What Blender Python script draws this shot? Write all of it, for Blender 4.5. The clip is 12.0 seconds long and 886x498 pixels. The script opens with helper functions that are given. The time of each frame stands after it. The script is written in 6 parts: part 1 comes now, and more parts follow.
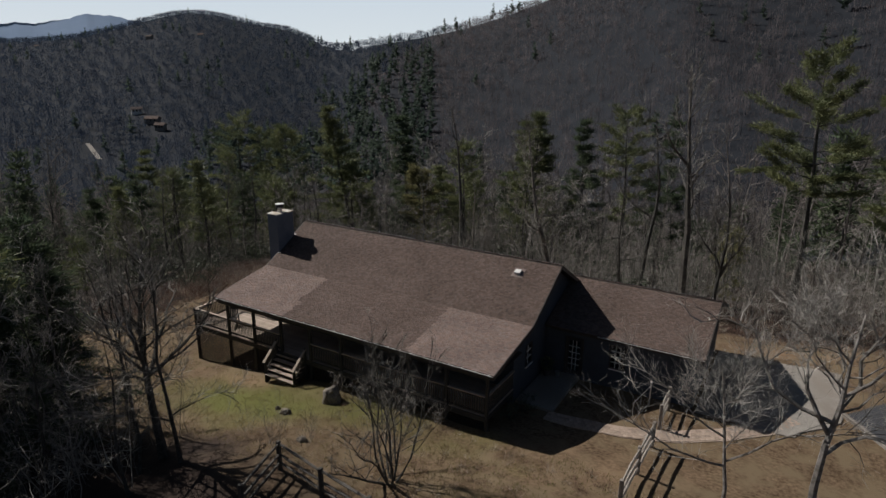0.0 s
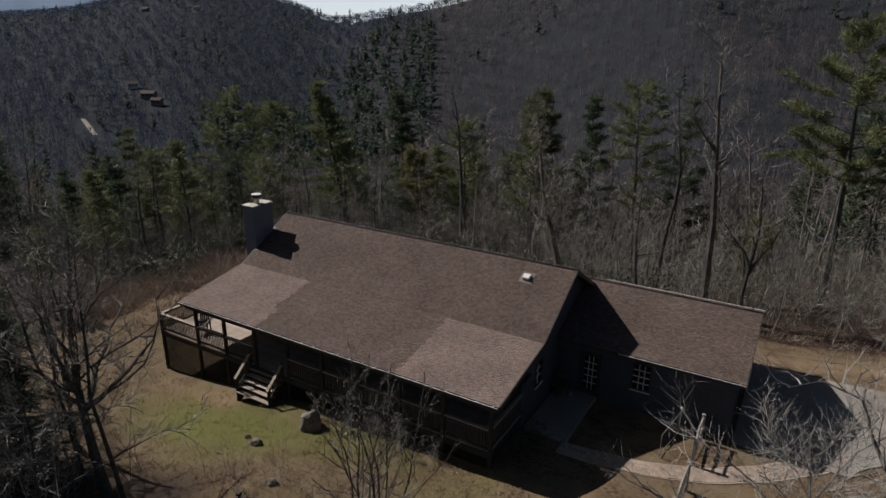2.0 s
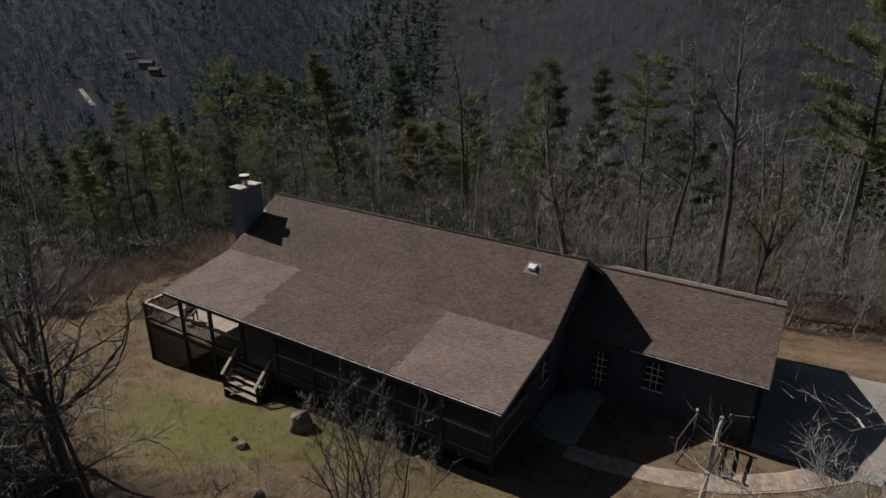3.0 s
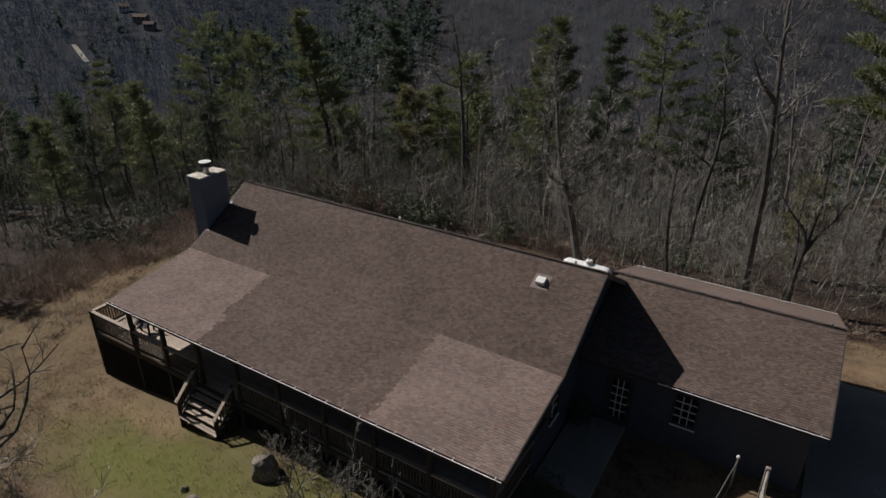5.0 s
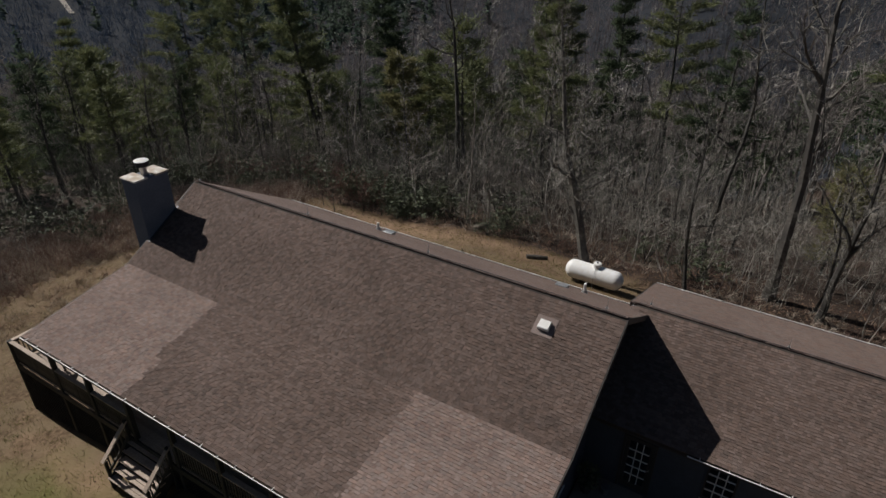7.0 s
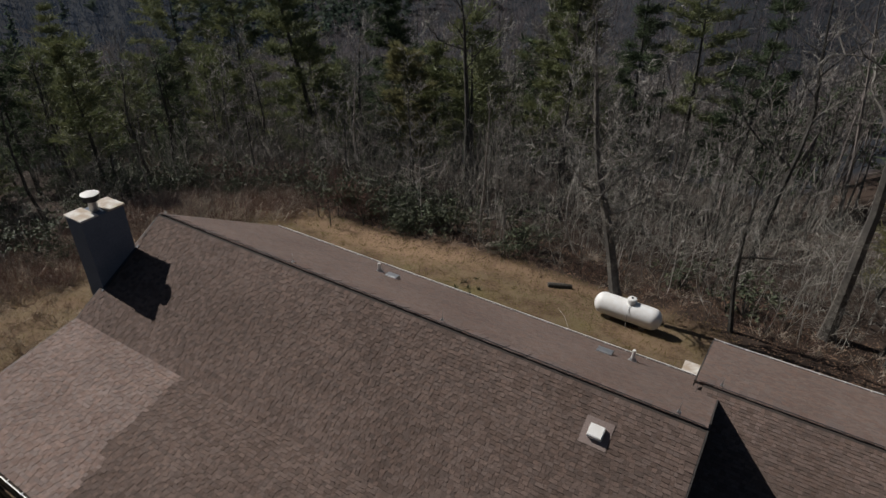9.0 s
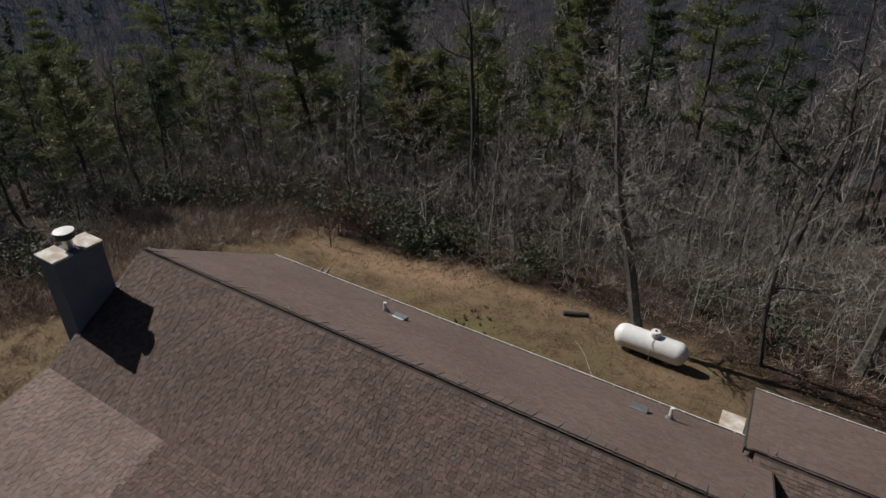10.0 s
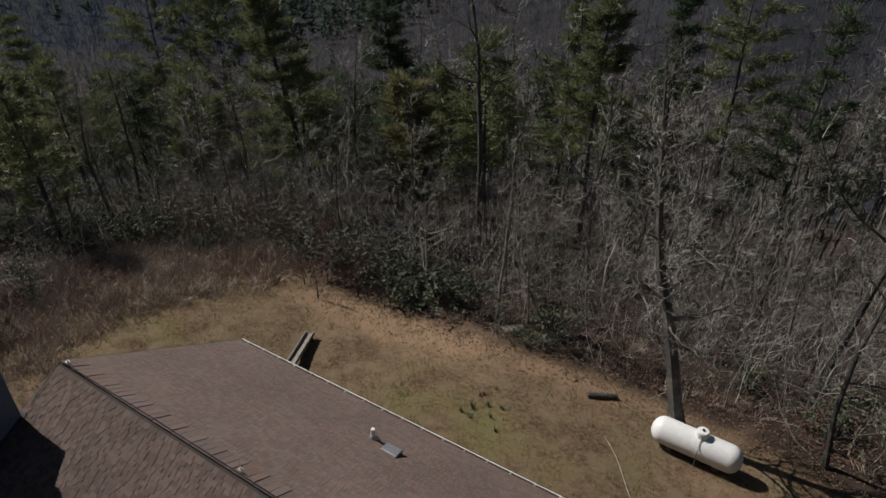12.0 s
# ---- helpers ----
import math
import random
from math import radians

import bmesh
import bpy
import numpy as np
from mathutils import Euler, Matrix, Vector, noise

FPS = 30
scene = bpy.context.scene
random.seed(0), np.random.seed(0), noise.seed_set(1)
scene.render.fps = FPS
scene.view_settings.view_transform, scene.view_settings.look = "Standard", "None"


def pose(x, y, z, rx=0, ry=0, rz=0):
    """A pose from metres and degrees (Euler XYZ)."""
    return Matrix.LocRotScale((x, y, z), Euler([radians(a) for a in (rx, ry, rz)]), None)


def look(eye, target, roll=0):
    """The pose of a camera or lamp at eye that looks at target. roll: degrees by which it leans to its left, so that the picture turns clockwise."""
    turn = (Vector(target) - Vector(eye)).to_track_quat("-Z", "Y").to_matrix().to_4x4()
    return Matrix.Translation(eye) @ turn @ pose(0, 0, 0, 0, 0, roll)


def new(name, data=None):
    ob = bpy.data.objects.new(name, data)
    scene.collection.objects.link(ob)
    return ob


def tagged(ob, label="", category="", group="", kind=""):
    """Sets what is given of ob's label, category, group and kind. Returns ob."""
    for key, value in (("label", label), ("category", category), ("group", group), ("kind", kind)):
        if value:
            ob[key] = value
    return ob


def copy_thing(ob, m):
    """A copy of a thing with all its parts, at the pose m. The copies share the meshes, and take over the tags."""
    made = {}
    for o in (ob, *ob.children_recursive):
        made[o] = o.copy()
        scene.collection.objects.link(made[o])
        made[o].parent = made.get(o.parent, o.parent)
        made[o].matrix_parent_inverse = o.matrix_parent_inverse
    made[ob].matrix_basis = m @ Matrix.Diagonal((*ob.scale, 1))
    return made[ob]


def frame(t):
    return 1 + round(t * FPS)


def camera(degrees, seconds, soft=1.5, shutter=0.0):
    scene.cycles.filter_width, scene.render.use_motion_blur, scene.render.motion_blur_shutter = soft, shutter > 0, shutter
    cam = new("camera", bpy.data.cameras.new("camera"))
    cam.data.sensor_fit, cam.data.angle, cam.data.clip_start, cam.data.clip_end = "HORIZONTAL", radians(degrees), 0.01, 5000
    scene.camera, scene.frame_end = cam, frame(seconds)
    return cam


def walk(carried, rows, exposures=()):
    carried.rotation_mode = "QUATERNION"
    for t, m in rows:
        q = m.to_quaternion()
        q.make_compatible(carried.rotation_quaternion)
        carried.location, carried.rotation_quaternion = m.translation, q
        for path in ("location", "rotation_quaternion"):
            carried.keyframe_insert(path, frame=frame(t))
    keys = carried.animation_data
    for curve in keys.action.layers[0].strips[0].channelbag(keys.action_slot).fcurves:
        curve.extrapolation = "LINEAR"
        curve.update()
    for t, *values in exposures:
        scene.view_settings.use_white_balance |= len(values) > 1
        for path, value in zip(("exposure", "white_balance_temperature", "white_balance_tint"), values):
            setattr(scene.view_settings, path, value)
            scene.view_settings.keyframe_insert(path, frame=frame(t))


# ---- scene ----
# x runs along the house's ridge, y to the back of it, z up from the front lawn
cam = camera(71.4, 12.0)
PATH = [
    (0, (26.812, -27.958, 15.583), (25.83, -26.314, 15.005), 0.4),
    (0.5, (26.297, -26.992, 15.534), (25.313, -25.348, 14.959), 0.5),
    (1, (25.793, -26.107, 15.478), (24.811, -24.462, 14.903), 0.6),
    (1.5, (25.259, -25.11, 15.414), (24.279, -23.471, 14.819), 0.6),
    (2, (24.725, -24.148, 15.401), (23.753, -22.526, 14.75), 0.5),
    (2.5, (24.234, -23.263, 15.395), (23.269, -21.656, 14.696), 0.5),
    (3, (23.786, -22.368, 15.428), (22.825, -20.777, 14.69), 0.5),
    (5, (21.77, -18.202, 15.507), (20.828, -16.664, 14.642), 0.3),
    (5.5, (21.284, -17.273, 15.576), (20.351, -15.747, 14.68), 0.3),
    (6, (20.79, -16.121, 15.583), (19.865, -14.609, 14.656), 0.4),
    (6.5, (20.276, -14.922, 15.64), (19.362, -13.424, 14.68), 0.4),
    (8.5, (17.711, -11.078, 15.613), (16.82, -9.624, 14.568), 0.5),
    (9, (16.994, -10.22, 15.475), (16.102, -8.764, 14.434), 0.5),
    (9.5, (16.302, -9.48, 15.442), (15.413, -8.02, 14.405), 0.5),
    (10, (15.535, -8.618, 15.462), (14.645, -7.159, 14.424), 0.5),
    (10.5, (14.775, -7.675, 15.494), (13.885, -6.217, 14.454), 0.6),
    (11, (14.112, -6.715, 15.557), (13.22, -5.259, 14.515), 0.7),
    (11.5, (13.469, -5.652, 15.591), (12.578, -4.196, 14.548), 0.7),
    (12, (12.869, -4.503, 15.584), (11.978, -3.047, 14.541), 0.8),
]
walk(cam, [(t, look(eye, target, roll)) for t, eye, target, roll in PATH], [(0.0, 0.0), (12.0, 0.0)])

# ---- light ----
TO_SUN = Vector((-1.08, 0.05, 1.0)).normalized()
SUN_EL = math.asin(TO_SUN.z)
world = bpy.data.worlds.new("world")
scene.world = world
world.use_nodes = True
wn = world.node_tree
sky = wn.nodes.new("ShaderNodeTexSky")
sky.sky_type = "NISHITA"
sky.sun_disc = False
sky.sun_elevation = SUN_EL
sky.sun_rotation = math.atan2(TO_SUN.x, TO_SUN.y)
sky.altitude = 700
sky.air_density, sky.dust_density, sky.ozone_density = 1.0, 1.5, 1.0
wn.nodes["Background"].inputs["Strength"].default_value = 0.025
wn.links.new(sky.outputs[0], wn.nodes["Background"].inputs["Color"])
sun = new("sun", bpy.data.lights.new("sun", "SUN"))
sun.data.energy, sun.data.angle, sun.data.color = 4.35, radians(0.5), (1.0, 0.965, 0.93)
sun.matrix_world = look(TO_SUN * 60, (0, 0, 0))


# ---- materials ----
def material(name, low, high, scale=4.0, rough=0.85, bump=0.0, bump_scale=30.0, metal=0.0, fine=None, isle=0.0, spec=0.3,
             stretch=(1, 1, 1), stain=None, stain_scale=0.4, thin=0.0, tint=0.0):
    """Two colours mixed by noise at one scale, darkened or tinted by a finer one, with relief."""
    m = bpy.data.materials.new(name)
    m.use_nodes = True
    t = m.node_tree
    b = t.nodes["Principled BSDF"]
    b.inputs["Roughness"].default_value, b.inputs["Metallic"].default_value = rough, metal
    b.inputs["Specular IOR Level"].default_value = spec
    co = t.nodes.new("ShaderNodeTexCoord")
    mp = t.nodes.new("ShaderNodeMapping")
    mp.inputs["Scale"].default_value = stretch
    t.links.new(co.outputs["Object"], mp.inputs["Vector"])

    def noise_of(sc, detail=4.0):
        n = t.nodes.new("ShaderNodeTexNoise")
        n.inputs["Scale"].default_value, n.inputs["Detail"].default_value = sc, detail
        t.links.new(mp.outputs[0], n.inputs["Vector"])
        return n.outputs["Fac"]

    def mix(fac, a, c, mode="MIX"):
        n = t.nodes.new("ShaderNodeMix")
        n.data_type, n.blend_type = "RGBA", mode
        for sock, v in ((n.inputs[0], fac), (n.inputs[6], a), (n.inputs[7], c)):
            if isinstance(v, bpy.types.NodeSocket):
                t.links.new(v, sock)
            else:
                sock.default_value = v if isinstance(v, float) else (*v, 1)
        return n.outputs[2]

    def ramp(v, lo, hi):
        n = t.nodes.new("ShaderNodeMapRange")
        n.inputs["From Min"].default_value, n.inputs["From Max"].default_value = lo, hi
        t.links.new(v, n.inputs["Value"])
        return n.outputs[0]

    col = mix(ramp(noise_of(scale), 0.3, 0.7), low, high)
    if fine:
        col = mix(ramp(noise_of(fine[0], 6.0), 0.35, 0.65), col, mix(1.0, col, fine[1], "MULTIPLY"))
    if stain:
        col = mix(ramp(noise_of(stain_scale, 3.0), 0.42, 0.62), col, stain)
    if isle:
        g = t.nodes.new("ShaderNodeNewGeometry")
        o = t.nodes.new("ShaderNodeObjectInfo")
        add = t.nodes.new("ShaderNodeMath")
        add.operation = "ADD"
        t.links.new(g.outputs["Random Per Island"], add.inputs[0])
        t.links.new(o.outputs["Random"], add.inputs[1])
        fr = t.nodes.new("ShaderNodeMath")
        fr.operation = "FRACT"
        t.links.new(add.outputs[0], fr.inputs[0])
        hs = t.nodes.new("ShaderNodeHueSaturation")
        mr = t.nodes.new("ShaderNodeMapRange")
        mr.inputs["To Min"].default_value, mr.inputs["To Max"].default_value = 1 - isle, 1 + isle
        t.links.new(fr.outputs[0], mr.inputs["Value"])
        t.links.new(mr.outputs[0], hs.inputs["Value"])
        t.links.new(col, hs.inputs["Color"])
        if tint:
            hue = t.nodes.new("ShaderNodeMath")
            hue.operation = "PINGPONG"
            hue.inputs[1].default_value = 0.13
            t.links.new(fr.outputs[0], hue.inputs[0])
            sat = t.nodes.new("ShaderNodeMapRange")
            sat.inputs["From Max"].default_value = 0.13
            sat.inputs["To Min"].default_value, sat.inputs["To Max"].default_value = 1 - tint, 1 + tint
            t.links.new(hue.outputs[0], sat.inputs["Value"])
            t.links.new(sat.outputs[0], hs.inputs["Saturation"])
        col = hs.outputs[0]
    t.links.new(col, b.inputs["Base Color"])
    if bump:
        n = t.nodes.new("ShaderNodeBump")
        n.inputs["Strength"].default_value, n.inputs["Distance"].default_value = bump, 0.02
        t.links.new(noise_of(bump_scale, 5.0), n.inputs["Height"])
        t.links.new(n.outputs[0], b.inputs["Normal"])
    if thin:
        d = t.nodes.new("ShaderNodeBsdfTranslucent")
        x = t.nodes.new("ShaderNodeMixShader")
        x.inputs[0].default_value = thin
        t.links.new(col, d.inputs["Color"])
        t.links.new(b.outputs[0], x.inputs[1])
        t.links.new(d.outputs[0], x.inputs[2])
        t.links.new(x.outputs[0], t.nodes["Material Output"].inputs["Surface"])
    return m


SHINGLE = material("shingle_brown", (0.1205, 0.0885, 0.0735), (0.161, 0.119, 0.100), 0.5, 0.9, 0.4, 120, fine=(60, (0.75, 0.72, 0.72)), isle=0.24, spec=0.2, tint=0.1)
SHINGLE_NEW = material("shingle_light", (0.199, 0.150, 0.131), (0.254, 0.192, 0.167), 0.8, 0.9, 0.4, 120, fine=(60, (0.8, 0.77, 0.75)), isle=0.17, spec=0.2, tint=0.18)
# Paler copy of the brown: grazing-light sheen of the back slopes as colour.
SHINGLE_BACK = material("shingle_sheen", (0.150, 0.109, 0.092), (0.187, 0.138, 0.117), 0.5, 0.85, 0.4, 120, fine=(60, (0.8, 0.77, 0.76)), isle=0.13, spec=0.3, tint=0.2)
UNDERLAY = material("roof_deck", (0.04, 0.032, 0.028), (0.06, 0.048, 0.04), 3)
SIDING = material("siding_blue_grey", (0.055, 0.065, 0.081), (0.072, 0.084, 0.102), 1.2, 0.7, 0.2, 40, fine=(14, (0.85, 0.85, 0.85)))
STUCCO = material("chimney_stucco", (0.14, 0.165, 0.20), (0.17, 0.195, 0.23), 2.0, 0.85, 0.4, 50, fine=(18, (0.85, 0.85, 0.86)))
TRIM = material("dark_trim", (0.045, 0.040, 0.037), (0.066, 0.058, 0.053), 2.0, 0.6)
WHITE = material("white_paint", (0.72, 0.71, 0.68), (0.80, 0.79, 0.77), 2.0, 0.45, 0.05, 20, fine=(7, (0.9, 0.89, 0.86)))
TANK = material("tank_white_paint", (0.76, 0.76, 0.74), (0.82, 0.82, 0.81), 1.5, 0.4, 0.05, 20, fine=(6, (0.93, 0.91, 0.88)))
CAP_SLAB = material("pale_stained_cap", (0.62, 0.60, 0.55), (0.74, 0.72, 0.68), 2.0, 0.8, 0.3, 30, fine=(9, (0.85, 0.82, 0.78)), stain=(0.42, 0.34, 0.26), stain_scale=2.5)
CONCRETE = material("concrete", (0.25, 0.228, 0.20), (0.32, 0.295, 0.262), 0.8, 0.9, 0.3, 40, fine=(12, (0.8, 0.78, 0.76)), stain=(0.22, 0.19, 0.16), stain_scale=0.5)
ASPHALT = material("asphalt", (0.055, 0.056, 0.06), (0.075, 0.075, 0.08), 1.5, 0.85, 0.5, 90, fine=(40, (0.7, 0.7, 0.7)))
BRICK = material("paver_brick", (0.33, 0.25, 0.195), (0.42, 0.335, 0.27), 3, 0.9, 0.3, 60, fine=(25, (0.8, 0.78, 0.76)), isle=0.25)
WOOD_DARK = material("deck_wood_stained", (0.033, 0.032, 0.031), (0.054, 0.052, 0.050), 3.0, 0.75, 0.3, 30, fine=(20, (0.7, 0.68, 0.66)), isle=0.15)
WOOD_MID = material("baluster_wood", (0.078, 0.071, 0.062), (0.118, 0.107, 0.094), 3.0, 0.75, 0.3, 30, fine=(20, (0.7, 0.68, 0.66)), isle=0.2)
WOOD_PALE = material("weathered_deck_board", (0.40, 0.32, 0.26), (0.52, 0.43, 0.35), 2.0, 0.8, 0.3, 30, fine=(18, (0.8, 0.77, 0.74)), isle=0.15)
WOOD_GREY = material("weathered_fence_rail", (0.26, 0.23, 0.20), (0.38, 0.34, 0.30), 4.0, 0.85, 0.4, 40, fine=(25, (0.65, 0.62, 0.6)))
STONE = material("boulder_stone", (0.15, 0.13, 0.11), (0.30, 0.265, 0.22), 3.0, 0.9, 0.7, 20, fine=(14, (0.55, 0.53, 0.5)))
METAL = material("galvanised_metal", (0.42, 0.42, 0.42), (0.55, 0.55, 0.54), 4.0, 0.4, metal=0.8, fine=(9, (0.8, 0.8, 0.8)))
METAL_DARK = material("dark_metal", (0.05, 0.05, 0.055), (0.08, 0.08, 0.085), 4.0, 0.5, metal=0.4)
BARK = material("bark_grey", (0.055, 0.052, 0.046), (0.135, 0.128, 0.115), 1.5, 0.95, 0.6, 25, fine=(9, (0.55, 0.53, 0.5)), isle=0.25)
BARK_PALE = material("bark_pale", (0.26, 0.235, 0.21), (0.40, 0.37, 0.34), 1.5, 0.95, 0.6, 25, fine=(7, (0.5, 0.48, 0.45)), isle=0.15)
TWIG = material("twigs_grey_brown", (0.118, 0.109, 0.095), (0.325, 0.303, 0.265), 0.3, 0.95, isle=0.5)
BARK_MID = material("bark_grey_tan", (0.11, 0.10, 0.088), (0.25, 0.228, 0.20), 2.0, 0.95, 0.6, 25, fine=(7, (0.5, 0.48, 0.45)), stain=(0.09, 0.083, 0.075), stain_scale=0.6)
TWIG_PALE = material("twigs_pale", (0.25, 0.232, 0.208), (0.40, 0.375, 0.34), 0.8, 0.95, isle=0.3)
BRUSH = material("dry_brush_tan", (0.32, 0.265, 0.21), (0.50, 0.43, 0.35), 0.5, 0.95, isle=0.35)
NEEDLE = material("pine_needles", (0.096, 0.116, 0.054), (0.185, 0.192, 0.084), 0.6, 0.6, isle=0.35, spec=0.3, thin=0.3)
NEEDLE_DARK = material("hemlock_needles", (0.052, 0.076, 0.046), (0.11, 0.132, 0.074), 0.6, 0.85, isle=0.4, spec=0.12, thin=0.3)
YELLOW = material("yellow_green_leaves", (0.16, 0.155, 0.072), (0.235, 0.218, 0.105), 1.0, 0.7, isle=0.3, thin=0.4)
RHODO = material("rhododendron_leaves", (0.055, 0.070, 0.040), (0.12, 0.132, 0.08), 0.8, 0.6, isle=0.4, spec=0.25)
LITTER = material("fallen_leaves", (0.085, 0.052, 0.036), (0.20, 0.128, 0.083), 0.7, 0.9, isle=0.5)
LITTER_DARK = material("wet_leaf_debris", (0.035, 0.026, 0.02), (0.07, 0.05, 0.036), 8, 0.9, 0.5, 40)
GRASS = material("grass_blades", (0.10, 0.11, 0.03), (0.27, 0.20, 0.095), 0.22, 0.85, isle=0.3, thin=0.5)
GLASS = material("window_glass", (0.012, 0.014, 0.017), (0.016, 0.018, 0.022), 0.5, 0.06, spec=0.6)
POT = material("dark_pot", (0.05, 0.045, 0.045), (0.07, 0.06, 0.06), 3, 0.6)
FAR_TWIG = material("far_bare_woods", (0.068, 0.061, 0.066), (0.242, 0.207, 0.203), 0.11, 0.95, isle=0.2, thin=0.4)
MID_TWIG = material("mid_bare_woods", (0.108, 0.10, 0.096), (0.28, 0.243, 0.218), 0.11, 0.95, isle=0.4, thin=0.25)
# Blue haze of the distance is mixed into this twig colour.
HAZED_TWIG = material("far_bare_woods_hazed", (0.014, 0.024, 0.043), (0.045, 0.062, 0.094), 0.07, 0.95, isle=0.15, thin=0.4)
SHRUB_RED = material("red_brown_shrub", (0.13, 0.075, 0.06), (0.21, 0.13, 0.105), 0.8, 0.95, isle=0.35)
FAR_NEEDLE = material("far_conifers", (0.045, 0.068, 0.055), (0.10, 0.125, 0.09), 0.03, 0.8, isle=0.4, thin=0.4)
FAR_RIDGE = material("far_ridge_hazed", (0.10, 0.155, 0.245), (0.125, 0.18, 0.27), 0.004, 1.0)


def ground_material():
    m = material("ground", (0.138, 0.095, 0.060), (0.215, 0.152, 0.096), 0.5, 0.95, 0.9, 14, fine=(7.0, (0.46, 0.43, 0.4)), spec=0.1, stain=(0.165, 0.122, 0.075), stain_scale=1.1)
    t = m.node_tree
    b = t.nodes["Principled BSDF"]
    base = b.inputs["Base Color"].links[0].from_socket
    g = t.nodes.new("ShaderNodeNewGeometry")

    def noise_of(sc, detail):
        n = t.nodes.new("ShaderNodeTexNoise")
        n.inputs["Scale"].default_value, n.inputs["Detail"].default_value = sc, detail
        t.links.new(g.outputs["Position"], n.inputs["Vector"])
        return n.outputs["Fac"]

    def attr(name):
        n = t.nodes.new("ShaderNodeAttribute")
        n.attribute_name = name
        return n.outputs["Fac"]

    def mask(fac_socket, fac_noise, colour_low, colour_high, under, edge=0.35):
        add = t.nodes.new("ShaderNodeMath")
        add.operation = "MULTIPLY_ADD"
        t.links.new(fac_noise, add.inputs[0])
        add.inputs[1].default_value = 1.2
        t.links.new(fac_socket, add.inputs[2])
        mr = t.nodes.new("ShaderNodeMapRange")
        mr.inputs["From Min"].default_value, mr.inputs["From Max"].default_value = 1.1 - edge, 1.1 + edge
        t.links.new(add.outputs[0], mr.inputs["Value"])
        inner = t.nodes.new("ShaderNodeMix")
        inner.data_type = "RGBA"
        t.links.new(noise_of(4.5, 6.0), inner.inputs[0])
        inner.inputs[6].default_value, inner.inputs[7].default_value = (*colour_low, 1), (*colour_high, 1)
        n = t.nodes.new("ShaderNodeMix")
        n.data_type = "RGBA"
        t.links.new(mr.outputs[0], n.inputs[0])
        t.links.new(under, n.inputs[6])
        t.links.new(inner.outputs[2], n.inputs[7])
        return n.outputs[2]

    col = mask(attr("green"), noise_of(0.5, 6.0), (0.078, 0.089, 0.024), (0.155, 0.145, 0.050), base)
    # Leaf litter, darkened further for the shade between the trees.
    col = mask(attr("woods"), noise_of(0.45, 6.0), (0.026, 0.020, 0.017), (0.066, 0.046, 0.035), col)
    # Distant ground gets a bluish colour that stands for the haze.
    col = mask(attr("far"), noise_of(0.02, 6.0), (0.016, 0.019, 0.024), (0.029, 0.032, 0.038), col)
    col = mask(attr("bare"), noise_of(0.8, 5.0), (0.22, 0.14, 0.085), (0.29, 0.20, 0.13), col)
    t.links.new(col, b.inputs["Base Color"])
    return m


GROUND = ground_material()


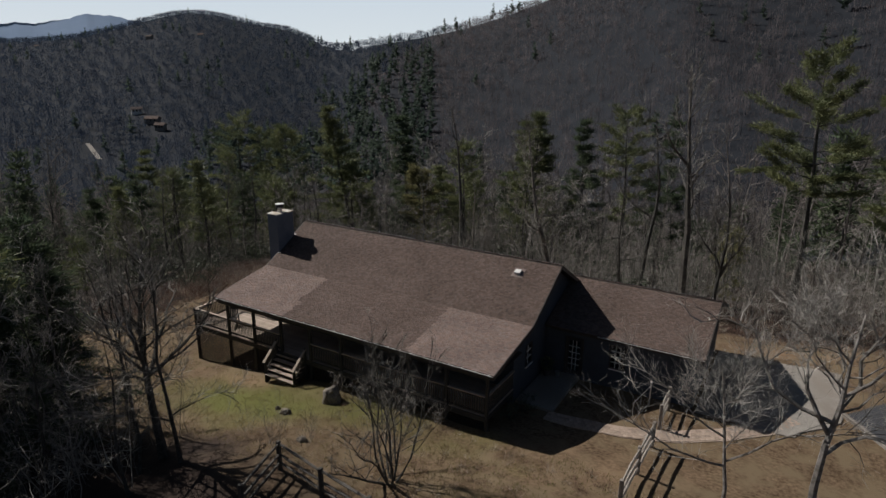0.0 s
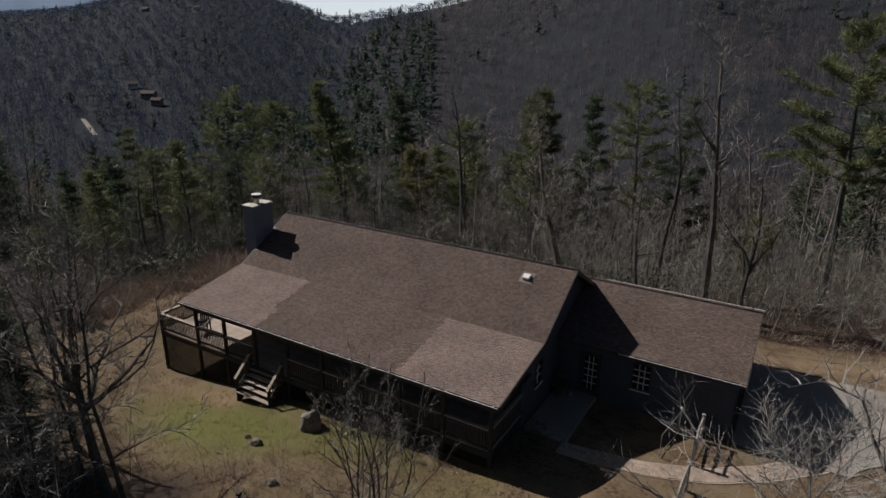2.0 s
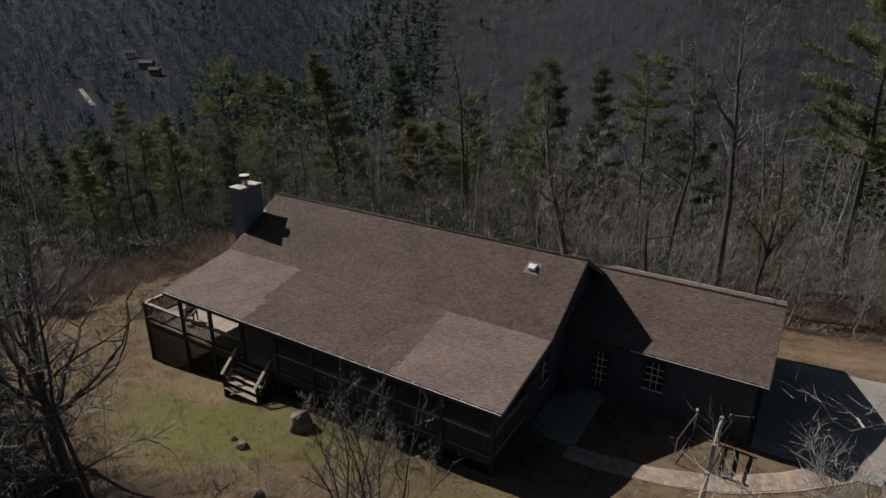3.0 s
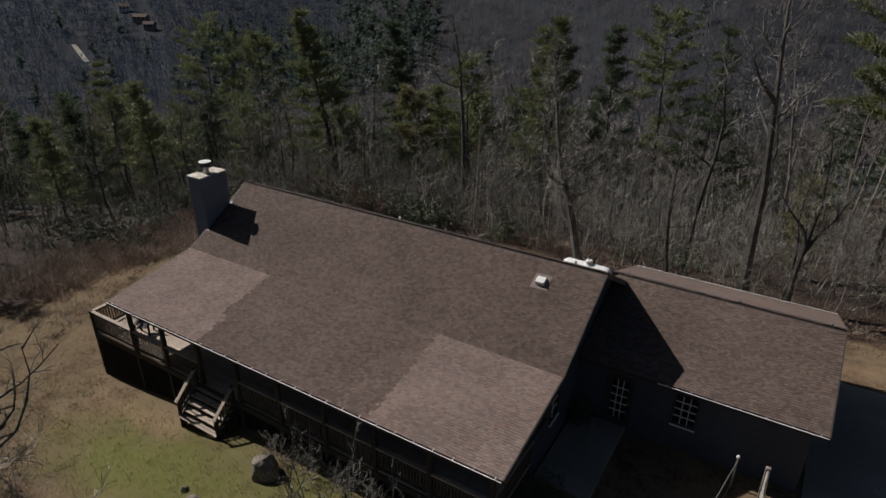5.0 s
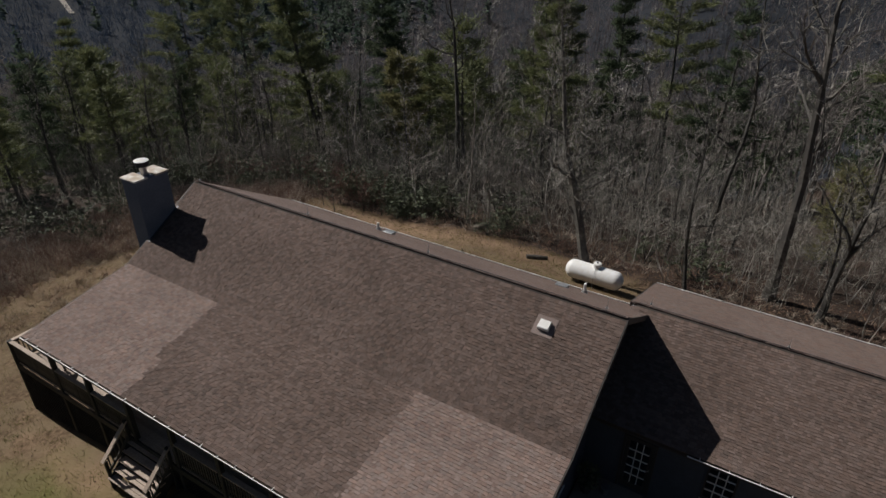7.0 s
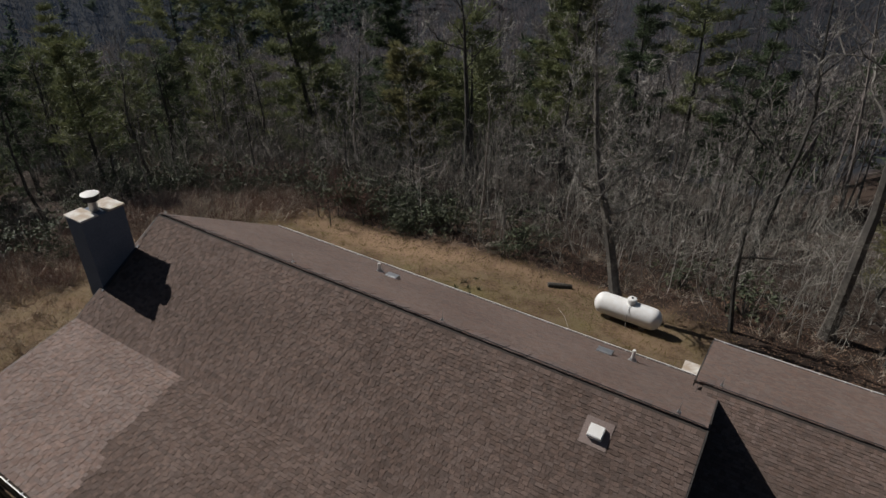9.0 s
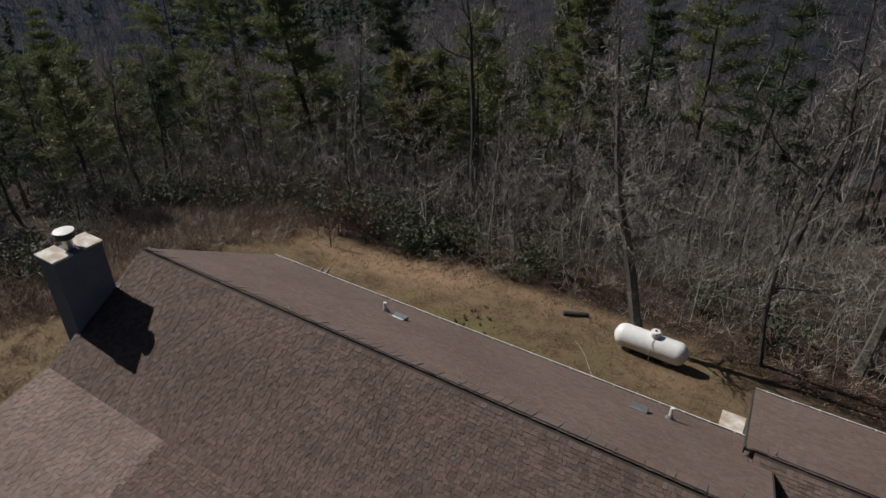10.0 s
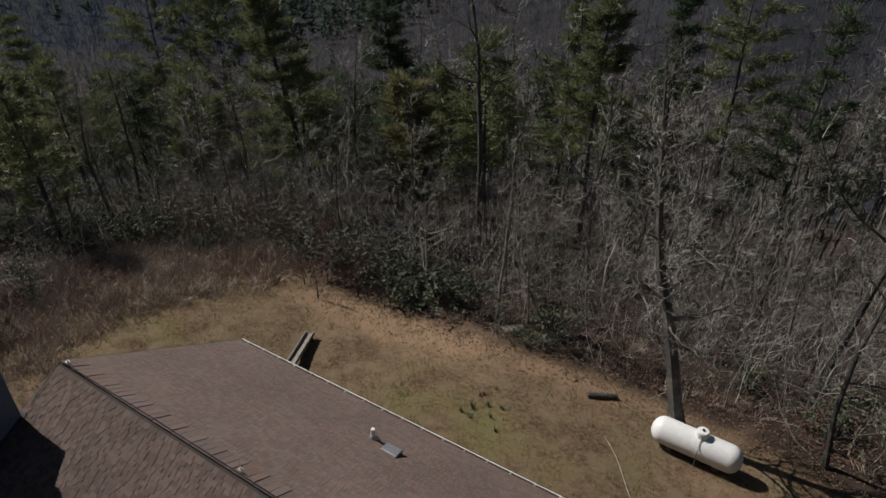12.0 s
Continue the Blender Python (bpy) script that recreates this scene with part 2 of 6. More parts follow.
# ---- building blocks ----
class Shape:
    """Points and faces of one mesh in the making."""

    def __init__(self):
        self.v, self.f = [], []

    def add(self, verts, faces):
        k = len(self.v)
        self.v += [tuple(p) for p in verts]
        self.f += [tuple(i + k for i in f) for f in faces]
        return self

    def box(self, x0, y0, z0, x1, y1, z1, m=None):
        vs = [Vector(p) for p in ((x0, y0, z0), (x1, y0, z0), (x1, y1, z0), (x0, y1, z0), (x0, y0, z1), (x1, y0, z1), (x1, y1, z1), (x0, y1, z1))]
        if m:
            vs = [m @ p for p in vs]
        return self.add(vs, [(0, 3, 2, 1), (4, 5, 6, 7), (0, 1, 5, 4), (1, 2, 6, 5), (2, 3, 7, 6), (3, 0, 4, 7)])

    def beam(self, a, b, w, h, up=(0, 0, 1)):
        """A squared timber from a to b, w wide and h high."""
        a, b = Vector(a), Vector(b)
        d = (b - a).normalized()
        s = d.cross(Vector(up))
        s = (s if s.length > 1e-4 else d.cross(Vector((1, 0, 0)))).normalized()
        u = s.cross(d)
        vs = []
        for p in (a, b):
            vs += [p - s * w / 2 - u * h / 2, p + s * w / 2 - u * h / 2, p + s * w / 2 + u * h / 2, p - s * w / 2 + u * h / 2]
        return self.add(vs, [(0, 1, 2, 3), (7, 6, 5, 4), (0, 4, 5, 1), (1, 5, 6, 2), (2, 6, 7, 3), (3, 7, 4, 0)])

    def tube(self, pts, radii, sides=6, cap=True):
        pts = [Vector(p) for p in pts]
        ring = []
        for i, p in enumerate(pts):
            d = (pts[min(i + 1, len(pts) - 1)] - pts[max(i - 1, 0)]).normalized()
            s = d.cross(Vector((0.31, 0.17, 0.94)) if abs(d.z) < 0.9 else Vector((1, 0, 0))).normalized()
            u = d.cross(s)
            ring += [p + (s * math.cos(q) + u * math.sin(q)) * radii[i] for q in (2 * math.pi * j / sides for j in range(sides))]
        fs = []
        for i in range(len(pts) - 1):
            for j in range(sides):
                a, b = i * sides + j, i * sides + (j + 1) % sides
                fs.append((a, b, b + sides, a + sides))
        if cap:
            fs += [tuple(range(sides - 1, -1, -1)), tuple(range(len(ring) - sides, len(ring)))]
        return self.add(ring, fs)

    def prism(self, outline, axis, a, b):
        """An outline of (p, q) pairs drawn out along an axis from a to b."""
        put = {"x": lambda p, q, r: (r, p, q), "y": lambda p, q, r: (p, r, q), "z": lambda p, q, r: (p, q, r)}[axis]
        n = len(outline)
        vs = [put(p, q, a) for p, q in outline] + [put(p, q, b) for p, q in outline]
        fs = [tuple(range(n)), tuple(range(2 * n - 1, n - 1, -1))] + [(i, i + n, (i + 1) % n + n, (i + 1) % n) for i in range(n)]
        return self.add(vs, fs)

    def mesh(self, name, mat, smooth=False, bevel=0.0):
        me = bpy.data.meshes.new(name)
        me.from_pydata(self.v, [], self.f)
        me.materials.append(mat)
        bm = bmesh.new()
        bm.from_mesh(me)
        bmesh.ops.recalc_face_normals(bm, faces=bm.faces)
        if bevel:
            bmesh.ops.bevel(bm, geom=bm.edges, offset=bevel, segments=1, affect="EDGES")
        bm.to_mesh(me)
        bm.free()
        if smooth:
            me.polygons.foreach_set("use_smooth", [True] * len(me.polygons))
        return me


def part(name, shape, mat, parent=None, label="", smooth=False, bevel=0.0):
    ob = new(name, shape.mesh(name, mat, smooth, bevel) if isinstance(shape, Shape) else shape)
    ob.parent = parent
    return tagged(ob, label)


def thing(name, label, category, group="", at=(0, 0, 0), kind=""):
    ob = new(name)
    ob.empty_display_size = 0.2
    ob.matrix_basis = pose(*at)
    return tagged(ob, label, category, group, kind)


def step(a, b, v):
    t = np.clip((np.asarray(v, float) - a) / (b - a), 0, 1)
    return t * t * (3 - 2 * t)


def soft(v, k):
    """Zero below nought, v above it, rounded over about k."""
    v = np.asarray(v, float)
    return 0.5 * (v + np.sqrt(v * v + k * k))


# ---- the lie of the land ----
VIEW = (26.8, -28.0)
HEADING = math.atan2(-0.982, 1.644)


def hills(x, y):
    """Distant heights: a valley behind the house and wooded mountains past it."""
    dx, dy = x - VIEW[0], y - VIEW[1]
    r = np.hypot(dx, dy)
    a = np.degrees(np.arctan2(dx, dy)) - math.degrees(HEADING)
    a = (a + 180) % 360 - 180
    b = np.clip(a, -60, 60)
    left = 1.2 + 2.5 * np.exp(-((b + 20.6) / 7.0) ** 2) + 0.5 * np.exp(-((b + 13.5) / 2.0) ** 2)
    q = np.clip(b + 10, 0, 60)
    right = 1.2 + np.minimum(0.0085 * q * q + 0.05 * q, 9.0)
    w = step(-11.5, -8.5, b)
    el = left * (1 - w) + right * w
    el = el + (4.5 - el) * step(55, 90, np.abs(a))
    crest = 1500 - 750 * step(-14, -5, b) - 120 * step(0, 35, b)
    valley = -48 + 22 * step(-5, 25, b)
    low = 330 - 130 * step(-5, 25, b)
    top = 15.5 + crest * np.tan(np.radians(el))
    up = np.clip((r - low) / (crest - low), 0, 1)
    up = 0.35 * up + 0.65 * up * up * (3 - 2 * up)
    h = valley + (top - valley) * up - 0.25 * np.maximum(r - crest, 0)
    bumps = 9 * np.sin(x / 61 + 1.3) * np.sin(y / 83 + 0.4) + 4 * np.sin(x / 27 + y / 35) + 8 * np.sin(x / 190 - y / 140 + 2)
    return np.maximum(h, -120) + bumps * step(180, 320, r) * (1 - step(330, 650, r)), r


def land(x, y):
    x, y = np.asarray(x, float), np.asarray(y, float)
    g = 0.42 - 1.37 * step(11, -3, x)
    g = g + 0.7 * step(-8, -13.5, y) * step(2, 12, x) + 0.35 * step(15, 20, x) * step(-4.5, -8, y)
    g = g - 1.0 * step(8.0, 15.0, y) - 0.6 * step(6, 11.5, y) * step(4, 12, x)
    g = g + 0.9 * step(24, 34, x) * step(-2, 10, y)
    rough = 0.10 * np.sin(x * 0.9 + 0.7 * np.sin(y * 0.6)) * np.sin(y * 0.8 + 1) + 0.05 * np.sin(x * 2.3 + y * 1.7)
    g = g + rough * (0.35 + 0.65 * step(12, 18, np.abs(y)))
    fall = 0.34 * soft(y - 16, 3) * (1 - 0.45 * step(14, 30, x)) + 0.22 * soft(-10 - x, 3) + 0.05 * soft(-20 - y, 3)
    near = g - fall
    near = np.maximum(near, -46)
    far, r = hills(x, y)
    w = step(130, 300, r)
    return near * (1 - w) + far * w


def ground_z(x, y):
    return float(land(x, y))


def build_ground():
    rings = np.concatenate([np.arange(0, 40, 0.7), 40 * 1.035 ** np.arange(0, 134)])
    n = 300
    ang = np.arange(n) * 2 * math.pi / n
    cx, cy = 10.0, 0.0
    rr, aa = np.meshgrid(rings[1:], ang, indexing="ij")
    x = np.concatenate([[cx], (cx + rr * np.sin(aa)).ravel()])
    y = np.concatenate([[cy], (cy + rr * np.cos(aa)).ravel()])
    z = land(x, y)
    k = len(rings) - 1
    faces = [(0, 1 + (j + 1) % n, 1 + j) for j in range(n)]
    for i in range(k - 1):
        for j in range(n):
            a, b = 1 + i * n + j, 1 + i * n + (j + 1) % n
            faces.append((a, b, b + n, a + n))
    me = bpy.data.meshes.new("ground")
    me.from_pydata(np.stack([x, y, z], 1).tolist(), [], faces)
    me.update()
    me.polygons.foreach_set("use_smooth", [True] * len(me.polygons))
    away = np.hypot(x - 10, y)
    # Distance mask for the ground's haze colour.
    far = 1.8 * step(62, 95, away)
    edge = 0.75 * np.exp(-(((x - 7) / 8) ** 2 + ((y + 14.6) / 1.5) ** 2))
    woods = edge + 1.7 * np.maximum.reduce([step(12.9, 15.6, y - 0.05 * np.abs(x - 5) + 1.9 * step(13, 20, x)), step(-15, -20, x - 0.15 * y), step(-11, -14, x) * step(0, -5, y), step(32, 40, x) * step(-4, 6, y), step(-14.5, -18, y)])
    green = 1.0 * np.exp(-(((x - 5.0) / 4.5) ** 2 + ((y + 10.2) / 2.0) ** 2)) + 0.55 * np.exp(-(((x - 12) / 6) ** 2 + ((y + 8.6) / 1.6) ** 2)) \
        + 0.35 * np.exp(-(((x - 6) / 7) ** 2 + ((y - 8.2) / 2.4) ** 2)) + 0.35 * np.exp(-(((x + 7) / 4) ** 2 + ((y - 6) / 3) ** 2))
    bare = 1.1 * np.exp(-(((x + 0.5) / 6.5) ** 2 + ((y - 12.9) / 1.7) ** 2)) + 0.6 * np.exp(-(((x - 10) / 5) ** 2 + ((y - 13.6) / 1.0) ** 2)) + 0.25 * np.exp(-(((x + 9.3) / 1.4) ** 2 + ((y - 4) / 6) ** 2)) + 0.6 * np.exp(-(((x - 14.2) / 1.4) ** 2 + ((y - 10.3) / 0.9) ** 2)) \
        + 0.55 * np.exp(-(((x - 2.5) / 3.2) ** 2 + ((y + 8.2) / 0.9) ** 2)) + 0.6 * np.exp(-(((x - 27) / 3) ** 2 + ((y - 8.3) / 1.0) ** 2)) \
        + 0.3 * np.exp(-(((x - 22) / 5) ** 2 + ((y + 7.5) / 2.5) ** 2))
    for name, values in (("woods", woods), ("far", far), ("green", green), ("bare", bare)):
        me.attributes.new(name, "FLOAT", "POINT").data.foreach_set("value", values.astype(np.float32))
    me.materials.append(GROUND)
    return tagged(new("ground", me), "dry winter lawn and leaf-strewn forest floor on a mountainside", "ground", kind="structure")


build_ground()


def build_far_ridge():
    """The ridges behind the nearer mountains, with blue haze put into their colour."""
    n = 240
    vs, fs = [], []
    for i in range(n + 1):
        q = i * 90 / n
        a = HEADING + radians(-58 + 60 * i / n)
        b = -58 + 60 * i / n
        el = 2.45 + 0.8 * math.exp(-((b + 28.3) / 2.6) ** 2) + 0.45 * math.exp(-((b + 24) / 4) ** 2) + 0.12 * math.exp(-((b + 33) / 1.5) ** 2) - 2.2 * float(step(-21, -12, b)) + 0.05 * math.sin(q * 1.9) + 0.025 * math.sin(q * 5.3)
        for r, e in ((3300, el), (3050, el * 0.72 + 0.06 * math.sin(q * 2.9)), (2800, el * 0.4 + 0.1 * math.sin(q * 1.7)), (2400, -3.0)):
            vs.append((VIEW[0] + r * math.sin(a), VIEW[1] + r * math.cos(a), 15.5 + r * math.tan(radians(e))))
        if i:
            k = 4 * i
            fs += [(k - 4 + j, k + j, k + j + 1, k - 3 + j) for j in range(3)]
    me = bpy.data.meshes.new("backdrop")
    me.from_pydata(vs, [], fs)
    me.polygons.foreach_set("use_smooth", [True] * len(me.polygons))
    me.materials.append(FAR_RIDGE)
    tagged(new("backdrop", me), "mountain ridge on the horizon, haze painted in as blue", "mountain", kind="structure")


build_far_ridge()

def build_sky_backdrop():
    """The pale sky over the mountains, far behind all else."""
    m = bpy.data.materials.new("pale_sky")
    m.use_nodes = True
    t = m.node_tree
    t.nodes.remove(t.nodes["Principled BSDF"])
    e = t.nodes.new("ShaderNodeEmission")
    g = t.nodes.new("ShaderNodeNewGeometry")
    s = t.nodes.new("ShaderNodeSeparateXYZ")
    r = t.nodes.new("ShaderNodeMapRange")
    r.inputs["From Min"].default_value, r.inputs["From Max"].default_value = 100, 900
    mix = t.nodes.new("ShaderNodeMix")
    mix.data_type = "RGBA"
    mix.inputs[6].default_value, mix.inputs[7].default_value = (0.68, 0.74, 0.78, 1), (0.46, 0.57, 0.70, 1)
    t.links.new(g.outputs["Position"], s.inputs[0])
    t.links.new(s.outputs["Z"], r.inputs["Value"])
    t.links.new(r.outputs[0], mix.inputs[0])
    t.links.new(mix.outputs[2], e.inputs["Color"])
    t.links.new(e.outputs[0], t.nodes["Material Output"].inputs["Surface"])
    vs, fs, n = [], [], 60
    for i in range(n + 1):
        a = HEADING + radians(-60 + 120 * i / n)
        for z in (-200, 300, 1100):
            vs.append((VIEW[0] + 4200 * math.sin(a), VIEW[1] + 4200 * math.cos(a), z))
        if i:
            k = 3 * i
            fs += [(k - 3, k, k + 1, k - 2), (k - 2, k + 1, k + 2, k - 1)]
    me = bpy.data.meshes.new("backdrop")
    me.from_pydata(vs, [], fs)
    me.materials.append(m)
    tagged(new("backdrop", me), "pale hazy winter sky over the mountains", "sky", kind="structure")


build_sky_backdrop()

# ---- the house ----
RIDGE_Z, BEND_Y, BEND_Z, EAVE_Y, EAVE_Z, BACK_Y = 6.0, -3.45, 4.01, -7.42, 3.31, 4.72
X0, X1 = 0.0, 17.0            # the main roof's ends
WX0, WX1, WR_Y, WR_Z, WE_Y, WB_Y, WE_Z = 16.4, 24.13, 3.1, 4.52, -0.82, 7.02, 3.06
DECK_Z = 1.15
WALL_X0, WALL_X1, WALL_F, WALL_B = 0.5, 16.55, -4.4, 4.25
house = thing("house", "long single-storey house with brown shingle roof and blue-grey siding", "house")


def main_height(y):
    if y < BEND_Y:
        return EAVE_Z + (BEND_Z - EAVE_Z) * (y - EAVE_Y) / (BEND_Y - EAVE_Y)
    return RIDGE_Z - abs(y) * (RIDGE_Z - BEND_Z) / -BEND_Y if y < 0 else RIDGE_Z - y * (RIDGE_Z - EAVE_Z) / BACK_Y


def build_walls():
    def side(x, y0, y1, holes=(), t=0.16):
        """A gable wall across x, between y0 and y1, with holes (y0, y1, z0, z1)."""
        s = Shape()
        cuts = sorted({y0, y1, 0.0, BEND_Y, *[c for h in holes for c in h[:2]]})
        cuts = [c for c in cuts if y0 <= c <= y1]
        for a, b in zip(cuts, cuts[1:]):
            za, zb = main_height(a) - 0.12, main_height(b) - 0.12
            spans = [(-1.6, None)]
            for h in holes:
                if h[0] <= a and b <= h[1]:
                    spans = [(-1.6, h[2]), (h[3], None)]
            for lo, hi in spans:
                s.prism([(a, lo), (b, lo), (b, zb if hi is None else hi), (a, za if hi is None else hi)], "x", x, x + t)
        return s

    part("wall", side(WALL_X1 - 0.16, WALL_F, WALL_B, [(-3.05, -2.3, 1.65, 2.75)]), SIDING, house, "gable wall with blue-grey lap siding")
    part("wall", side(WALL_X0, WALL_F, WALL_B), SIDING, house, "gable wall with blue-grey lap siding")
    part("wall", Shape().box(WALL_X0 + 0.16, WALL_F, -1.5, WALL_X1 - 0.16, WALL_F + 0.16, main_height(WALL_F) - 0.12), SIDING, house)
    part("wall", Shape().box(WALL_X0 + 0.16, WALL_B - 0.16, -1.8, WALL_X1 - 0.16, WALL_B, main_height(WALL_B) - 0.12), SIDING, house)
    # the wing: its front wall has the door and a window
    f = Shape()
    y0, y1, top = -0.45, -0.29, 3.12
    f.box(WALL_X1, y0, -0.6, 17.6, y1, top).box(17.6, y0, -0.6, 18.55, y1, 0.52).box(17.6, y0, 2.55, 18.55, y1, top)
    f.box(18.55, y0, -0.6, 19.86, y1, top).box(19.86, y0, -0.6, 20.62, y1, 1.38).box(19.86, y0, 2.62, 20.62, y1, top).box(20.62, y0, -0.6, 23.8, y1, top)
    part("wall", f, SIDING, house, "wing wall with blue-grey lap siding")
    part("wall", Shape().box(WALL_X1, 6.49, -1.5, 23.8, 6.65, 3.0), SIDING, house)
    part("wall", Shape().prism([(-0.29, -0.6), (6.49, -0.6), (6.49, 3.08), (WR_Y, WR_Z - 0.12), (-0.29, 3.08)], "x", 23.64, 23.8), SIDING, house)
    part("wall", Shape().prism([(WALL_B, -0.6), (6.49, -0.6), (6.49, 3.08), (WALL_B, 3.95)], "x", WALL_X1 - 0.1, WALL_X1 + 0.06), SIDING, house)
    # lap joints: thin shadow lines of the boards
    laps = Shape()
    for i in range(26):
        z = 0.05 + i * 0.12
        for a, b in ((WALL_X1 + 0.02, 17.5), (18.65, 19.78), (20.7, 23.79)):
            laps.add([(a, y0 - 0.012, z), (b, y0 - 0.012, z), (b, y0, z + 0.1), (a, y0, z + 0.1), (a, y0 + 0.01, z), (b, y0 + 0.01, z)], [(0, 1, 2, 3), (4, 5, 1, 0)])
    tagged(part("lap_siding", laps, SIDING, house), kind="stuff")
    laps = Shape()
    for i in range(44):
        z = 0.05 + i * 0.12
        ya = WALL_F
        while ya < -0.46 and main_height(ya) - 0.15 < z + 0.12:
            ya += 0.1
        yb = -0.46 if z < 3.0 else WALL_B
        while yb > ya and main_height(yb) - 0.15 < z + 0.12:
            yb -= 0.1
        gap = [(ya, -3.15), (-2.2, yb)] if 1.5 < z < 2.8 else [(ya, yb)]
        for a, b in gap:
            if b - a > 0.2:
                laps.add([(WALL_X1 + 0.012, a, z), (WALL_X1 + 0.012, b, z), (WALL_X1, b, z + 0.1), (WALL_X1, a, z + 0.1), (WALL_X1 - 0.01, a, z), (WALL_X1 - 0.01, b, z)], [(0, 1, 2, 3), (4, 5, 1, 0)])
    tagged(part("lap_siding", laps, SIDING, house), kind="stuff")


build_walls()


def build_window(name, x0, x1, z0, z1, y, cols, rows, parent, sill=True, m=None):
    w = new(name)
    w.parent = parent
    if m:
        w.matrix_basis = m
    fr = Shape()
    for a, b, c, d in ((x0 - 0.05, z0 - 0.05, x1 + 0.05, z0), (x0 - 0.05, z1, x1 + 0.05, z1 + 0.05), (x0 - 0.05, z0, x0, z1), (x1, z0, x1 + 0.05, z1)):
        fr.box(a, y - 0.03, b, c, y + 0.1, d)
    part("window_frame", fr, TRIM, w)
    part("pane", Shape().box(x0, y + 0.05, z0, x1, y + 0.06, z1), GLASS, w, "dark window glass")
    for i in range(1, cols):
        x = x0 + (x1 - x0) * i / cols
        part("muntin", Shape().box(x - 0.013, y + 0.02, z0, x + 0.013, y + 0.048, z1), WHITE, w, "white glazing bar")
    for i in range(1, rows):
        z = z0 + (z1 - z0) * i / rows
        part("muntin", Shape().box(x0, y + 0.016, z - 0.013, x1, y + 0.044, z + 0.013), WHITE, w, "white glazing bar")
    if sill:
        part("window_sill", Shape().box(x0 - 0.06, y - 0.07, z0 - 0.09, x1 + 0.06, y + 0.02, z0 - 0.05), WHITE, w, "white sill")
    return w


build_window("window", 19.9, 20.58, 1.42, 2.58, -0.45, 3, 4, house)
build_window("window", -3.01, -2.34, 1.69, 2.71, -16.55, 2, 3, house, m=Matrix.Rotation(radians(90), 4, "Z"))


def build_door():
    d = new("door")
    d.parent = house
    y = -0.45
    part("door_frame", Shape().box(17.6, y - 0.03, 0.52, 17.67, y + 0.12, 2.55).box(18.48, y - 0.03, 0.52, 18.55, y + 0.12, 2.55).box(17.67, y - 0.03, 2.48, 18.48, y + 0.12, 2.55), TRIM, d)
    leaf = Shape().box(17.67, y + 0.03, 0.52, 17.79, y + 0.07, 2.48).box(18.36, y + 0.03, 0.52, 18.48, y + 0.07, 2.48)
    leaf.box(17.79, y + 0.03, 0.52, 18.36, y + 0.07, 0.75).box(17.79, y + 0.03, 2.36, 18.36, y + 0.07, 2.48)
    part("door_leaf", leaf, TRIM, d, "dark glazed door leaf")
    part("pane", Shape().box(17.79, y + 0.045, 0.75, 18.36, y + 0.055, 2.36), GLASS, d)
    for i in (1, 2):
        x = 17.79 + 0.57 * i / 3
        part("muntin", Shape().box(x - 0.012, y + 0.02, 0.75, x + 0.012, y + 0.043, 2.36), WHITE, d, "pale glazing bar")
    for i in range(1, 5):
        z = 0.75 + 1.61 * i / 5
        part("muntin", Shape().box(17.79, y + 0.018, z - 0.012, 18.36, y + 0.041, z + 0.012), WHITE, d, "pale glazing bar")
    part("door_handle", Shape().tube([(18.42, y + 0.03, 1.5), (18.42, y - 0.03, 1.5), (18.33, y - 0.03, 1.5)], [0.012] * 3), METAL, d)


build_door()


# ---- roofs and shingles ----
TABS = (0.085, 0.1, 0.115, 0.13, 0.15, 0.18)
EXPOSE = 0.094


def tab_shape(w, thick):
    s = Shape()
    g, lap = 0.003, 0.03
    t1, t0 = thick, 0.003
    s.add([(g, 0, 0), (w - g, 0, 0), (w - g, EXPOSE + lap, 0), (g, EXPOSE + lap, 0), (g, 0, t1), (w - g, 0, t1), (w - g, EXPOSE + lap, t0), (g, EXPOSE + lap, t0)],
          [(4, 5, 6, 7), (0, 1, 5, 4), (1, 2, 6, 5), (3, 0, 4, 7)])
    return s


TAB_MESHES = {(w, th, mat.name): tab_shape(w, th).mesh("shingle", mat) for w in TABS for th in (0.011, 0.02) for mat in (SHINGLE, SHINGLE_NEW, SHINGLE_BACK)}
TAB_SHAPES = {(w, th): tab_shape(w, th) for w in TABS for th in (0.011, 0.02)}


